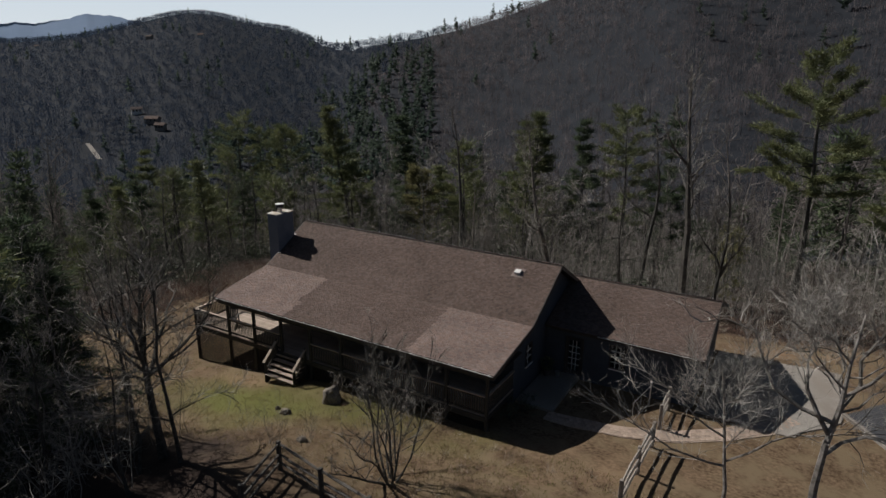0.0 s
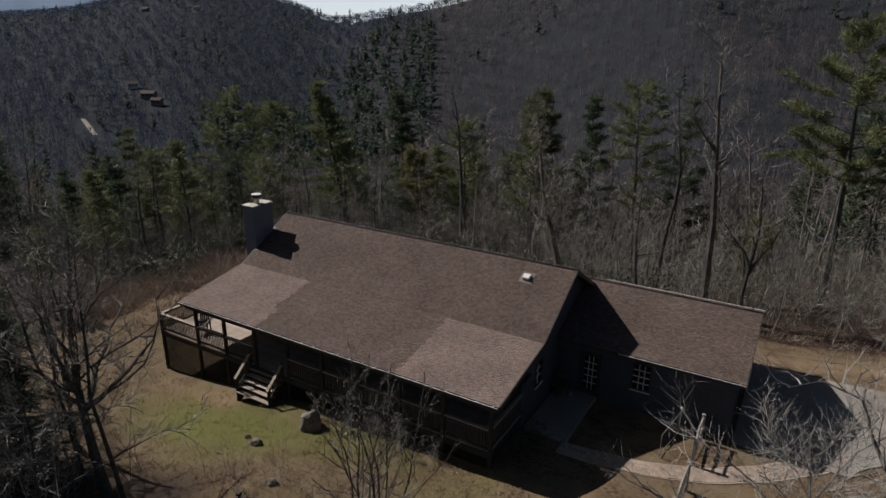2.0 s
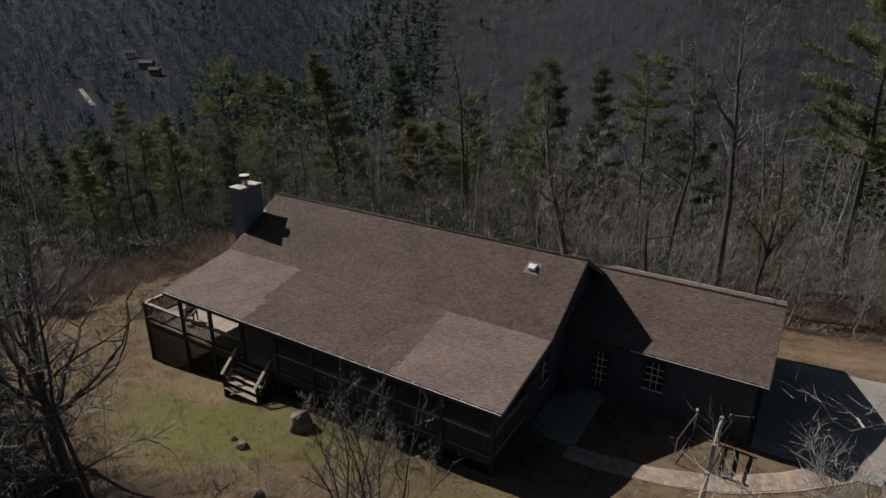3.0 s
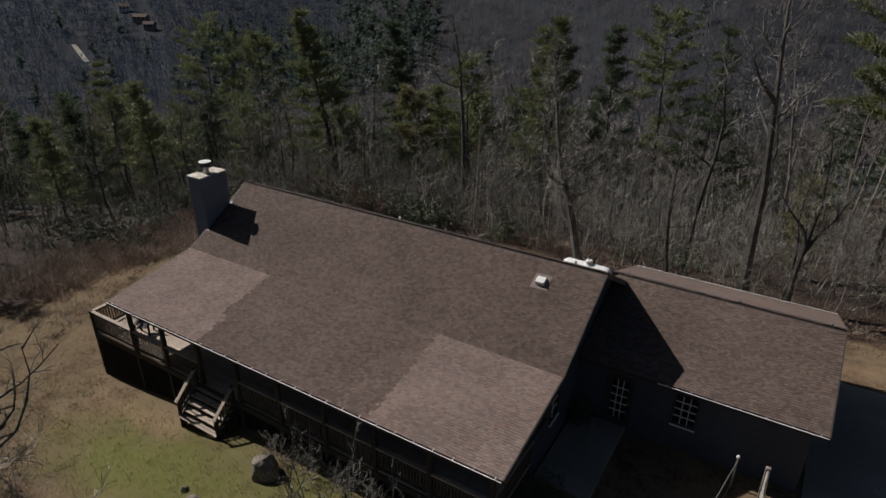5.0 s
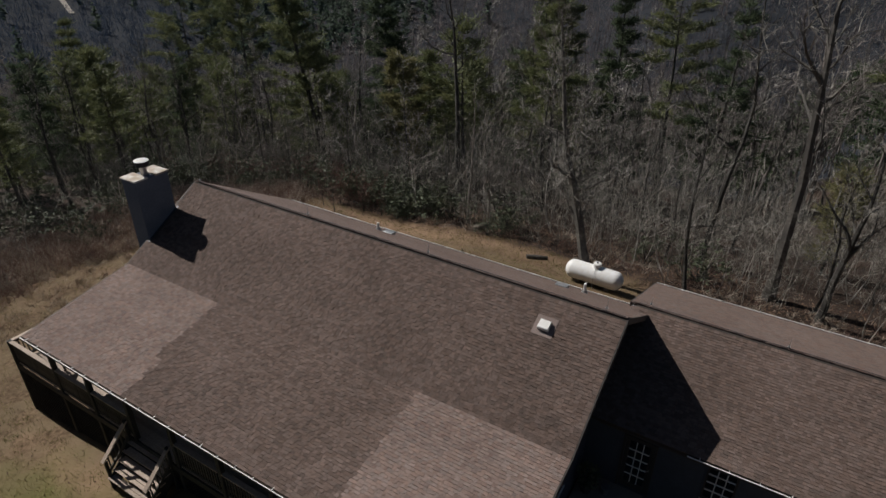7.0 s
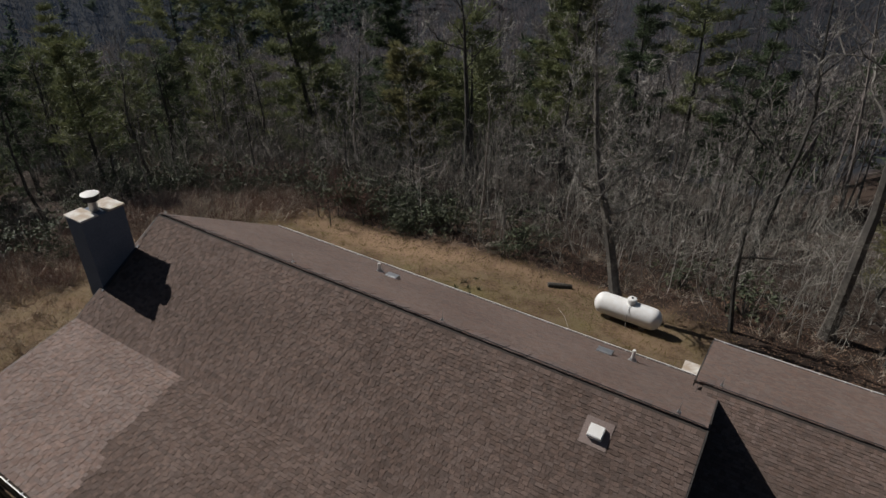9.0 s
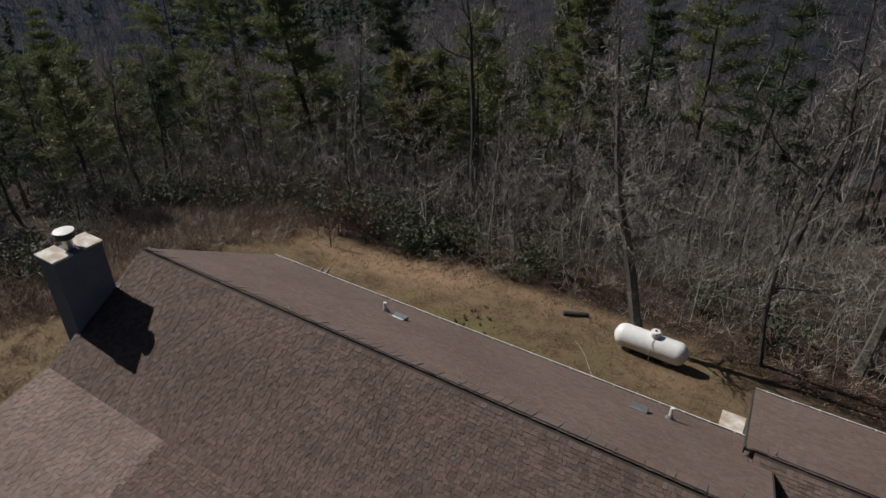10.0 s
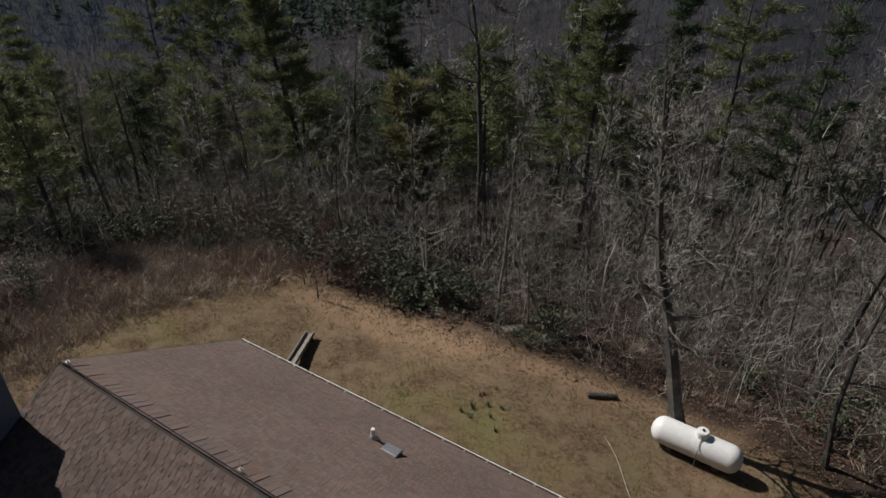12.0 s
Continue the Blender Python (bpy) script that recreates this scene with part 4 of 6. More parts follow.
def draped(name, outline_fn, nu, nv, lift, mat, label, category):
    """A paved sheet that lies on the land."""
    vs, fs = [], []
    for i in range(nu + 1):
        for j in range(nv + 1):
            x, y = outline_fn(i / nu, j / nv)
            vs.append((x, y, ground_z(x, y) + lift))
    for i in range(nu):
        for j in range(nv):
            a = i * (nv + 1) + j
            fs.append((a, a + nv + 1, a + nv + 2, a + 1))
    k = len(vs)
    vs += [(p[0], p[1], p[2] - 0.25) for p in vs]
    rim = [i * (nv + 1) for i in range(nu + 1)] + [nu * (nv + 1) + j for j in range(1, nv + 1)] + [i * (nv + 1) + nv for i in range(nu - 1, -1, -1)] + [j for j in range(nv - 1, 0, -1)]
    fs += [(a, b, b + k, a + k) for a, b in zip(rim, rim[1:] + rim[:1])]
    me = bpy.data.meshes.new(name)
    me.from_pydata(vs, [], fs)
    me.materials.append(mat)
    return tagged(new(name, me), label, category, kind="structure")


sheet("entry_pad", [(16.62, -4.2), (18.45, -4.2), (18.45, -0.47), (16.62, -0.47)], 0.5, 0.6, CONCRETE, "smooth concrete landing outside the side door", "pad")


def path_mid(t):
    """The middle line of the paver walk, from the landing to the drive."""
    return 18.3 + 9.6 * t, -4.5 + 4.0 * t * t + 1.3 * t ** 4


def build_walkway():
    walkway = draped("walkway", lambda u, v: (path_mid(u)[0] - 0.66 * u * (v - 0.5), path_mid(u)[1] + 0.8 * (v - 0.5)), 40, 3, 0.03, BRICK, "paver walkway of pinkish brick in running rows", "walkway")
    me = Shape().box(-0.1, -0.05, -0.03, 0.1, 0.05, 0.012).mesh("paver", BRICK)
    rng = random.Random(5)
    n = 55
    for i in range(n):
        for j in range(4):
            t = (i + 0.5 + 0.5 * (j % 2)) / n
            x, y = path_mid(t)
            dx, dy = path_mid(t + 0.01)
            a = math.atan2(dy - y, dx - x)
            off = (j - 1.5) * 0.19
            px, py = x - math.sin(a) * off, y + math.cos(a) * off
            ob = new("paver", me)
            ob.parent = walkway
            ob.matrix_basis = pose(px, py, ground_z(px, py) + 0.035 + rng.uniform(0, 0.006), rng.uniform(-1, 1), 0, math.degrees(a) + rng.uniform(-1.5, 1.5)) @ Matrix.Diagonal((1.0, 1.9, 1, 1))


build_walkway()
draped("driveway", lambda u, v: (24.0 + u * (4.0 + 1.75 * float(step(0, 0.35, v))), -0.7 + v * (7.5 - 0.7 * u)), 16, 16, 0.05, CONCRETE, "pale concrete drive beside the wing", "driveway")
draped("road", lambda u, v: (29.85 + 4.4 * u + 4.2 * v, 2.3 - 5.4 * u + 4.4 * v), 14, 14, 0.035, ASPHALT, "dark asphalt drive", "road")
kerb = Shape()
for i in range(10):
    a, b = [Vector((29.75 + 4.4 * q, 2.2 - 5.4 * q, 0)) for q in (i / 10, (i + 0.985) / 10)]
    a.z, b.z = ground_z(a.x, a.y) + 0.05, ground_z(b.x, b.y) + 0.05
    kerb.beam(a, b, 0.15, 0.2)
tagged(part("kerb", kerb, CONCRETE), "pale concrete kerb along the asphalt", "kerb", kind="structure")


def build_canopy():
    c = thing("door_canopy", "small flat pale canopy over the back door, on two posts", "canopy")
    part("roof_sheet", Shape().prism([(4.95, 2.36), (6.75, 2.12), (6.75, 2.17), (4.95, 2.41)], "x", 15.78, 16.42), CAP_SLAB, c)
    for x in (15.84, 16.34):
        part("post", Shape().box(x - 0.04, 6.6, ground_z(x, 6.6) - 0.2, x + 0.04, 6.68, 2.13), WOOD_DARK, c)


build_canopy()


# ---- fences ----
def rail_fence(label, posts, first, mat=WOOD_GREY):
    f = thing("rail_fence", label, "fence", "split-rail fences")
    rng = random.Random(int(first * 10))
    pts = [Vector((x, y, ground_z(x, y))) for x, y in posts]
    for p in pts:
        part("post", Shape().box(p.x - 0.07, p.y - 0.07, p.z - 0.4, p.x + 0.07, p.y + 0.07, p.z + 1.22), mat, f, bevel=0.015)
    for a, b in zip(pts, pts[1:]):
        for h in (0.32, 0.68, 1.1):
            j = rng.uniform(-0.03, 0.03)
            part("rail", Shape().tube([a + Vector((0.02, 0, h + j)), a.lerp(b, 0.5) + Vector((rng.uniform(-0.02, 0.02), 0, h + rng.uniform(-0.03, 0.02))), b + Vector((0.02, 0, h - j))], [0.045, 0.06, 0.045], 5), mat, f)


rail_fence("weathered three-rail wooden fence across the lawn", [(22.9, -1.2), (22.9, -2.9)], 1)
rail_fence("weathered three-rail wooden fence below the walkway", [(22.95, -4.5), (22.95, -7.0), (22.95, -9.5)], 2)
# The corner fence takes darker wood in place of the trees' shade.
rail_fence("weathered three-rail wooden fence at the lawn's corner, coloured as if shaded", [(12.3, -16.6), (11.6, -14.2), (14.0, -14.6), (16.4, -15.0)], 3, WOOD_MID)

gate = thing("garden_gate", "thin pale metal gate frame standing open", "gate")
gx = 21.75
gz = ground_z(gx, -2.2)
part("gate_frame", Shape().tube([(gx, -3.1, gz + 0.08), (gx, -3.1, gz + 1.0), (gx + 0.3, -1.2, gz + 1.0), (gx + 0.3, -1.2, gz + 0.08), (gx, -3.1, gz + 0.08)], [0.016] * 5, 6), METAL, gate)
part("gate_post", Shape().tube([(gx + 0.3, -1.15, gz - 0.3), (gx + 0.3, -1.15, gz + 1.15)], [0.03, 0.03], 8), METAL, gate)
part("post_cap", Shape().tube([(gx + 0.3, -1.15, gz + 1.15), (gx + 0.3, -1.15, gz + 1.21)], [0.06, 0.04], 8), WHITE, gate)


# ---- things in the yard ----
def rock(name, x, y, sx, sy, sz, seed, label, turn=0.0):
    me = bpy.data.meshes.new(name)
    bm = bmesh.new()
    bmesh.ops.create_icosphere(bm, subdivisions=3, radius=1.0)
    noise.seed_set(seed + 1)
    for v in bm.verts:
        d = 1 + 0.28 * noise.noise(v.co * 1.3 + Vector((seed, 0, 0))) + 0.10 * noise.noise(v.co * 3.7)
        v.co = Vector((v.co.x * sx, v.co.y * sy, max(v.co.z, -0.5) * sz)) * d
    bm.to_mesh(me)
    bm.free()
    me.materials.append(STONE)
    ob = tagged(new(name, me), label, "rock")
    ob.matrix_basis = pose(x, y, ground_z(x, y) + sz * 0.28, 0, 0, turn)
    return ob


rock("boulder", 9.2, -8.55, 0.47, 0.42, 0.58, 3, "rounded grey-brown boulder standing on the lawn", 20)
rock("stone", 8.25, -10.6, 0.24, 0.2, 0.2, 5, "small dark stone on the grass", 10)
rock("stone", 7.5, -10.35, 0.12, 0.1, 0.14, 6, "small dark stone on the grass", 70)
rock("stone", 4.6, 15.4, 0.5, 0.35, 0.3, 7, "pale boulder at the edge of the woods", 40)
rock("stone", 10.9, -12.3, 0.22, 0.18, 0.16, 11, "small reddish stone by the fence", 15)


def build_tank():
    t = thing("propane_tank", "long white horizontal propane tank with a domed lid, on two feet", "tank", at=(12.72, 11.8, 0))
    t.matrix_basis = pose(12.72, 11.8, 0, 0, 0, -2)
    gz = ground_z(12.72, 11.8)
    z, r, half = gz + 0.62, 0.47, 1.05
    pts, rad = [], []
    for i in range(7):
        a = math.pi / 2 * i / 6
        pts.append((-half - r * 0.85 * math.cos(a), 0, z))
        rad.append(max(r * math.sin(a), 0.01))
    for i in range(6, -1, -1):
        a = math.pi / 2 * i / 6
        pts.append((half + r * 0.85 * math.cos(a), 0, z))
        rad.append(max(r * math.sin(a), 0.01))
    part("shell", Shape().tube(pts, rad, 28), TANK, t, smooth=True)
    part("dome_lid", Shape().tube([(0.1, 0, z + r - 0.05), (0.1, 0, z + r + 0.17), (0.1, 0, z + r + 0.21), (0.1, 0, z + r + 0.22)], [0.2, 0.2, 0.17, 0.02], 18), TANK, t, smooth=False)
    part("lid_knob", Shape().tube([(0.1, 0, z + r + 0.22), (0.1, 0, z + r + 0.25)], [0.05, 0.05], 10), METAL_DARK, t)
    for x in (-0.75, 0.75):
        part("foot", Shape().box(x - 0.1, -0.3, gz - 0.1, x + 0.1, 0.3, gz + 0.26), CONCRETE, t)
    part("gas_line", Shape().tube([(0.1, -0.17, z + r + 0.05), (0.12, -0.5, z + 0.2), (0.14, -0.52, gz - 0.05)], [0.012] * 3, 5), METAL, t)


build_tank()


def build_trough():
    t = thing("wooden_trough", "weathered wooden water trough slanting over the back lawn", "trough")
    a, b = Vector((-1.35, 7.6, ground_z(-1.35, 7.6) + 0.42)), Vector((-2.5, 9.95, ground_z(-2.5, 9.95) + 0.2))
    part("bed_board", Shape().beam(a, b, 0.34, 0.05), WOOD_GREY, t)
    s = (b - a).normalized().cross(Vector((0, 0, 1))) * 0.17
    for k in (-1, 1):
        part("side_board", Shape().beam(a + s * k + Vector((0, 0, 0.07)), b + s * k + Vector((0, 0, 0.07)), 0.04, 0.16), WOOD_GREY, t)
    for q in (0.1, 0.92):
        p = a.lerp(b, q)
        part("trestle", Shape().box(p.x - 0.2, p.y - 0.05, ground_z(p.x, p.y) - 0.1, p.x + 0.2, p.y + 0.05, p.z - 0.02), WOOD_DARK, t)


build_trough()

cable_pts = []
for i in range(13):
    t = i / 12
    x, y = 13.4 - 3.4 * t + 0.1 * math.sin(t * 9), 4.9 + 5.8 * t ** 0.8
    z = (EAVE_Z - 0.1) * (1 - step(0, 0.12, t)) + (ground_z(x, y) + 0.02) * step(0, 0.12, t)
    cable_pts.append((x, y, float(z)))
tagged(part("cable", Shape().tube(cable_pts, [0.006] * 13, 5), CAP_SLAB), "thin pale cable trailing over the back lawn", "cable")

lg = thing("fallen_log", "short dark rotting log lying at the edge of the woods", "log")
part("trunk", Shape().tube([(8.75, 12.7, ground_z(8.75, 12.7) + 0.1), (9.2, 13.0, ground_z(9.2, 13.0) + 0.11), (9.7, 13.3, ground_z(9.7, 13.3) + 0.1)], [0.12, 0.13, 0.1], 9), BARK, lg)


def build_pot(x, y, r, h, seed, label):
    p = thing("potted_shrub", label, "plant", at=(x, y, 0))
    z = 0.5
    part("pot", Shape().tube([(0, 0, z), (0, 0, z + 0.3), (0, 0, z + 0.34)], [0.16, 0.22, 0.24], 14), POT, p)
    leaves = Shape()
    rng = random.Random(seed)
    for i in range(260):
        d = Vector((rng.gauss(0, 1), rng.gauss(0, 1), rng.gauss(0.2, 1))).normalized() * r * rng.uniform(0.35, 1) ** 0.6
        leaf(leaves, Vector((0, 0, z + h)) + d, d, 0.11, 0.045, rng)
    part("leaves", leaves, RHODO, p)


def leaf(shape, p, out, length, width, rng):
    """One folded leaf that points roughly outwards."""
    d = (out.normalized() + Vector((rng.gauss(0, 0.5), rng.gauss(0, 0.5), rng.gauss(0, 0.4)))).normalized()
    s = d.cross(Vector((rng.gauss(0, 1), rng.gauss(0, 1), rng.gauss(0, 1)))).normalized() * width
    n = d.cross(s).normalized() * width * 0.3
    shape.add([p, p + d * length * 0.5 + s + n, p + d * length, p + d * length * 0.5 - s + n], [(0, 1, 2), (0, 2, 3)])


build_pot(16.95, -1.15, 0.33, 0.62, 4, "dark leafy shrub in a pot beside the door")
bucket = thing("bucket", "small pale bucket standing on the landing", "bucket", at=(17.45, -0.95, 0.5))
part("body", Shape().tube([(0, 0, 0), (0, 0, 0.24)], [0.1, 0.13], 14), METAL, bucket)
part("handle", Shape().tube([(-0.13, 0, 0.23), (-0.1, 0, 0.33), (0, 0, 0.37), (0.1, 0, 0.33), (0.13, 0, 0.23)], [0.006] * 5, 5), METAL_DARK, bucket)


# ---- trees ----
def wander(rng, p, d, length, n, bend, lift):
    """A crooked line from p along d."""
    pts, d = [Vector(p)], Vector(d).normalized()
    for _ in range(n):
        d = (d + Vector((rng.gauss(0, bend), rng.gauss(0, bend), rng.gauss(0, bend) + lift))).normalized()
        pts.append(pts[-1] + d * length / n)
    return pts


def along(pts, t):
    k = min(int(t * (len(pts) - 1)), len(pts) - 2)
    f = t * (len(pts) - 1) - k
    return pts[k].lerp(pts[k + 1], f), (pts[k + 1] - pts[k]).normalized()


def ribbon(shape, rng, pts, w):
    """A bent flat twig that tapers to its end."""
    s = (pts[-1] - pts[0]).cross(Vector((rng.gauss(0, 1), rng.gauss(0, 1), rng.gauss(0, 1)))).normalized() * w
    n = len(pts)
    vs = []
    for i, p in enumerate(pts[:-1]):
        k = 1 - 0.75 * i / (n - 1)
        vs += [p - s * k, p + s * k]
    m = len(vs)
    shape.add(vs + [pts[-1]], [(2 * i, 2 * i + 1, 2 * i + 3, 2 * i + 2) for i in range(n - 2)] + [(m - 2, m - 1, m)])


def bare_tree(seed, h, r, limbs=11, subs=5, twigs=6, low=0.35, spread=0.36, lean=(0, 0), wig=0.09, twig_r=0.012, stems=1, sides=6, forks=(), fork_r=0.75, crook=0.2, limb_r=0.5, splay=1.0, reach=0.7):
    """Trunk and limbs in one shape, the fine branches in another. forks: main limbs as (height share, direction, length)."""
    rng = random.Random(seed)
    wood, fine = Shape(), Shape()
    for s in range(stems):
        d = Vector((lean[0], lean[1], 1))
        base = Vector((0, 0, -0.3))
        if stems > 1:
            q = 2 * math.pi * s / stems + rng.uniform(-0.4, 0.4)
            d = Vector((math.cos(q) * rng.uniform(0.12, 0.5) * splay, math.sin(q) * rng.uniform(0.12, 0.5) * splay, 1))
            base = Vector((0.1 * math.cos(q), 0.1 * math.sin(q), -0.2))
        hh = h * (1 if stems == 1 else rng.uniform(0.65, 1))
        n = 8
        trunk = wander(rng, base, d, hh, n, wig, 0.04)
        if stems == 1:
            off = base + Vector((lean[0], lean[1], 1)) * hh * 0.97 - trunk[-1]
            trunk = [p + off * (i / n) for i, p in enumerate(trunk)]
        rr = r if stems == 1 else r * rng.uniform(0.5, 0.9)
        flare = 1.35 if stems == 1 else 1.1
        wood.tube(trunk, [rr * (flare if i == 0 else 1) * (1 - 0.88 * (i / n) ** 1.1) for i in range(n + 1)], sides, cap=False)
        arms = []
        for i in range(limbs):
            t = low + (0.97 - low) * (i + rng.uniform(0, 0.8)) / limbs
            p, up = along(trunk, t)
            q = i * 2.4 + rng.uniform(-0.5, 0.5) + seed
            steep = rng.uniform(0.35, 1.0) + 0.5 * t
            arms.append((p, Vector((math.cos(q), math.sin(q), steep)), hh * spread * (1.15 - 0.75 * t) * rng.uniform(0.7, 1.2), rr * (1 - 0.85 * t) * limb_r))
        for t, d, length in forks:
            p, up = along(trunk, t)
            arms.append((p, Vector(d), length, rr * (1 - 0.85 * t) * fork_r))
        for p, d, length, lr in arms:
            limb = wander(rng, p, d, length, 6, crook, 0.06)
            wood.tube(limb, [max(lr * (1 - 0.85 * j / 6), 0.011) for j in range(7)], 4, cap=False)
            for j in range(subs):
                t = 0.2 + 0.8 * (j + rng.random()) / subs
                bp, bd = along(limb, min(t, 0.99))
                out = (bd + Vector((rng.gauss(0, 0.6), rng.gauss(0, 0.6), rng.gauss(0.2, 0.45)))).normalized()
                bl = min(length * rng.uniform(0.3, 0.55), reach * 1.9)
                br = wander(rng, bp, out, bl, 3, crook * 1.2, 0.1)
                ribbon(fine, rng, br, max(lr * 0.3, twig_r * 1.3) * 1.1)
                for k in range(twigs):
                    tp, td = along(br, rng.uniform(0.15, 0.98))
                    tw = (td + Vector((rng.gauss(0, 0.7), rng.gauss(0, 0.7), rng.gauss(0.25, 0.5)))).normalized()
                    sliver(fine, rng, tp, tp + tw * min(bl * rng.uniform(0.35, 0.8), reach * rng.uniform(0.6, 1.1)), twig_r)
                    tq = tp + tw * min(bl * 0.3, reach * 0.5)
                    sliver(fine, rng, tq, tq + (tw + Vector((rng.gauss(0, 0.8), rng.gauss(0, 0.8), rng.gauss(0.2, 0.6)))).normalized() * min(bl * 0.35, reach * 0.6), twig_r * 0.7)
    return wood, fine


def sliver(shape, rng, a, b, w):
    """A thin twig of one face."""
    s = (b - a).cross(Vector((rng.gauss(0, 1), rng.gauss(0, 1), rng.gauss(0, 1)))).normalized() * w
    shape.add([a - s, a + s, b], [(0, 1, 2)])


def thin_tree(seed, h, limbs=10, subs=5, twigs=5, low=0.25, spread=0.3, w=0.03, stems=1, rise=0.15, bend=0.07):
    """A bare tree for the masses of the woods: few faces, the same habit."""
    rng = random.Random(seed)
    s = Shape()
    for k in range(stems):
        base, d = Vector((0, 0, -0.3)), Vector((rng.gauss(0, 0.06), rng.gauss(0, 0.06), 1))
        if stems > 1:
            base = Vector((rng.gauss(0, 0.35), rng.gauss(0, 0.35), -0.1))
            d = Vector((rng.gauss(0, 0.2), rng.gauss(0, 0.2), 1))
        trunk = wander(rng, base, d, h * rng.uniform(0.75, 1) if stems > 1 else h, 3, bend, 0.03)
        s.tube(trunk, [w * 4, w * 3, w * 2, w * 0.5] if stems == 1 else [w * 2, w * 1.6, w * 1.2, w * 0.4], 3, cap=False)
        for i in range(limbs):
            t = low + (0.98 - low) * (i + rng.random() * 0.8) / limbs
            p, up = along(trunk, min(t, 0.985))
            q = i * 2.4 + rng.uniform(-0.5, 0.5)
            length = h * spread * (1.15 - 0.7 * t) * rng.uniform(0.7, 1.2)
            d = Vector((math.cos(q), math.sin(q), rng.uniform(0.15, 0.9) + 0.4 * t)).normalized()
            k1 = p + (d + Vector((rng.gauss(0, 0.25), rng.gauss(0, 0.25), rng.gauss(0, 0.2)))) * length * 0.5
            limb = [p, k1, k1 + (d + Vector((rng.gauss(0, 0.4), rng.gauss(0, 0.4), rng.gauss(0.25, 0.3)))).normalized() * length * 0.55]
            if w > 0.02:
                ribbon(s, rng, limb, w * 1.4)
            else:
                limb = wander(rng, p, d, length, 4, 0.24, 0.1)
                ribbon(s, rng, limb, w * 1.4)
            for j in range(subs):
                bp, bd = along(limb, rng.uniform(0.15, 0.98))
                o = (bd * 0.8 + Vector((rng.gauss(0, 0.8), rng.gauss(0, 0.8), rng.gauss(rise, 0.5)))).normalized()
                be = bp + o * length * rng.uniform(0.3, 0.6)
                if w > 0.02:
                    sliver(s, rng, bp, be, w * 0.8)
                else:
                    ribbon(s, rng, [bp, bp.lerp(be, 0.5) + Vector((rng.gauss(0, 0.1), rng.gauss(0, 0.1), rng.gauss(-0.03, 0.1))) * length, be], w * 0.8)
                for _ in range(twigs):
                    tp = bp.lerp(be, rng.uniform(0.15, 1))
                    o2 = (o * 0.7 + Vector((rng.gauss(0, 1), rng.gauss(0, 1), rng.gauss(rise, 0.7)))).normalized()
                    sliver(s, rng, tp, tp + o2 * length * rng.uniform(0.12, 0.32), w * 0.5)
    return s


def tuft(shape, rng, p, out, size, n, droop=0.0, coarse=1.0):
    """A spray of needles round a twig's end."""
    for _ in range(n):
        d = (out * 0.8 + Vector((rng.gauss(0, 0.75), rng.gauss(0, 0.75), rng.gauss(0.15 - droop, 0.5)))).normalized()
        s = d.cross(Vector((rng.gauss(0, 1), rng.gauss(0, 1), rng.gauss(0, 1)))).normalized() * size * 0.055 * coarse
        b = p + Vector((rng.gauss(0, 1), rng.gauss(0, 1), rng.gauss(0, 0.45))) * size * 0.4
        shape.add([b - s, b + s, b + d * size], [(0, 1, 2)])


def conifer(seed, h, r, low=0.3, width=0.2, whorls=14, tufts=4, needles=26, size=0.47, cone=True, droop=0.0, coarse=1.15):
    rng = random.Random(seed)
    wood, fine = Shape(), Shape()
    trunk = wander(rng, (0, 0, -0.3), (rng.gauss(0, 0.03), rng.gauss(0, 0.03), 1), h, 7, 0.025, 0.02)
    wood.tube(trunk, [r * (1.2 if i == 0 else 1) * (1 - 0.93 * i / 7) for i in range(8)], 7, cap=False)
    for i in range(whorls):
        t = low + (0.98 - low) * (i / (whorls - 1)) ** 0.9
        p, up = along(trunk, min(t, 0.985))
        s = (t - low) / (1 - low)
        reach = h * width * ((1.08 - s) if cone else (0.55 + 0.9 * s * (1.25 - s) - 0.45 * s ** 3)) * rng.uniform(0.75, 1.15)
        for k in range(rng.choice((3, 4, 5)) if s < 0.9 else 3):
            if rng.random() < 0.12:
                continue
            q = 2 * math.pi * (k / 4.2) + i * 1.9 + rng.uniform(-0.3, 0.3)
            d = Vector((math.cos(q), math.sin(q), rng.uniform(-0.1, 0.3) + 0.7 * s * s))
            br = wander(rng, p, d, reach * rng.uniform(0.7, 1.15) + 0.15, 3, 0.1, 0.05 - 0.12 * droop)
            wood.tube(br, [max(r * 0.25 * (1 - 0.7 * s), 0.02), 0.02, 0.015, 0.01], 3, cap=False)
            m = max(2, round(tufts * (1.5 - 0.7 * s)))
            for j in range(m):
                tp, td = along(br, min(0.3 + 0.7 * (j + rng.random()) / m, 0.99))
                tuft(fine, rng, tp + Vector((rng.gauss(0, 0.2), rng.gauss(0, 0.2), 0)) * size, td, size * rng.uniform(0.7, 1.2), needles, droop, coarse)
    p, up = along(trunk, 0.985)
    tuft(fine, rng, p, Vector((0, 0, 1)), size, needles)
    return wood, fine


def quick(shape, name, mat):
    me = bpy.data.meshes.new(name)
    me.from_pydata(shape.v, [], shape.f)
    me.materials.append(mat)
    return me


def tree_thing(name, shapes, bark, leafy, label, category="tree", group="", crown="crown"):
    t = thing(name, label, category, group)
    part("trunk", quick(shapes[0], "trunk", bark), None, t)
    part(crown, quick(shapes[1], crown, leafy), None, t)
    return t


def stand(t, x, y, turn=0.0, scale=1.0, sink=0.0):
    t.matrix_basis = pose(x, y, ground_z(x, y) - sink, 0, 0, turn) @ Matrix.Scale(scale, 4)
    return t


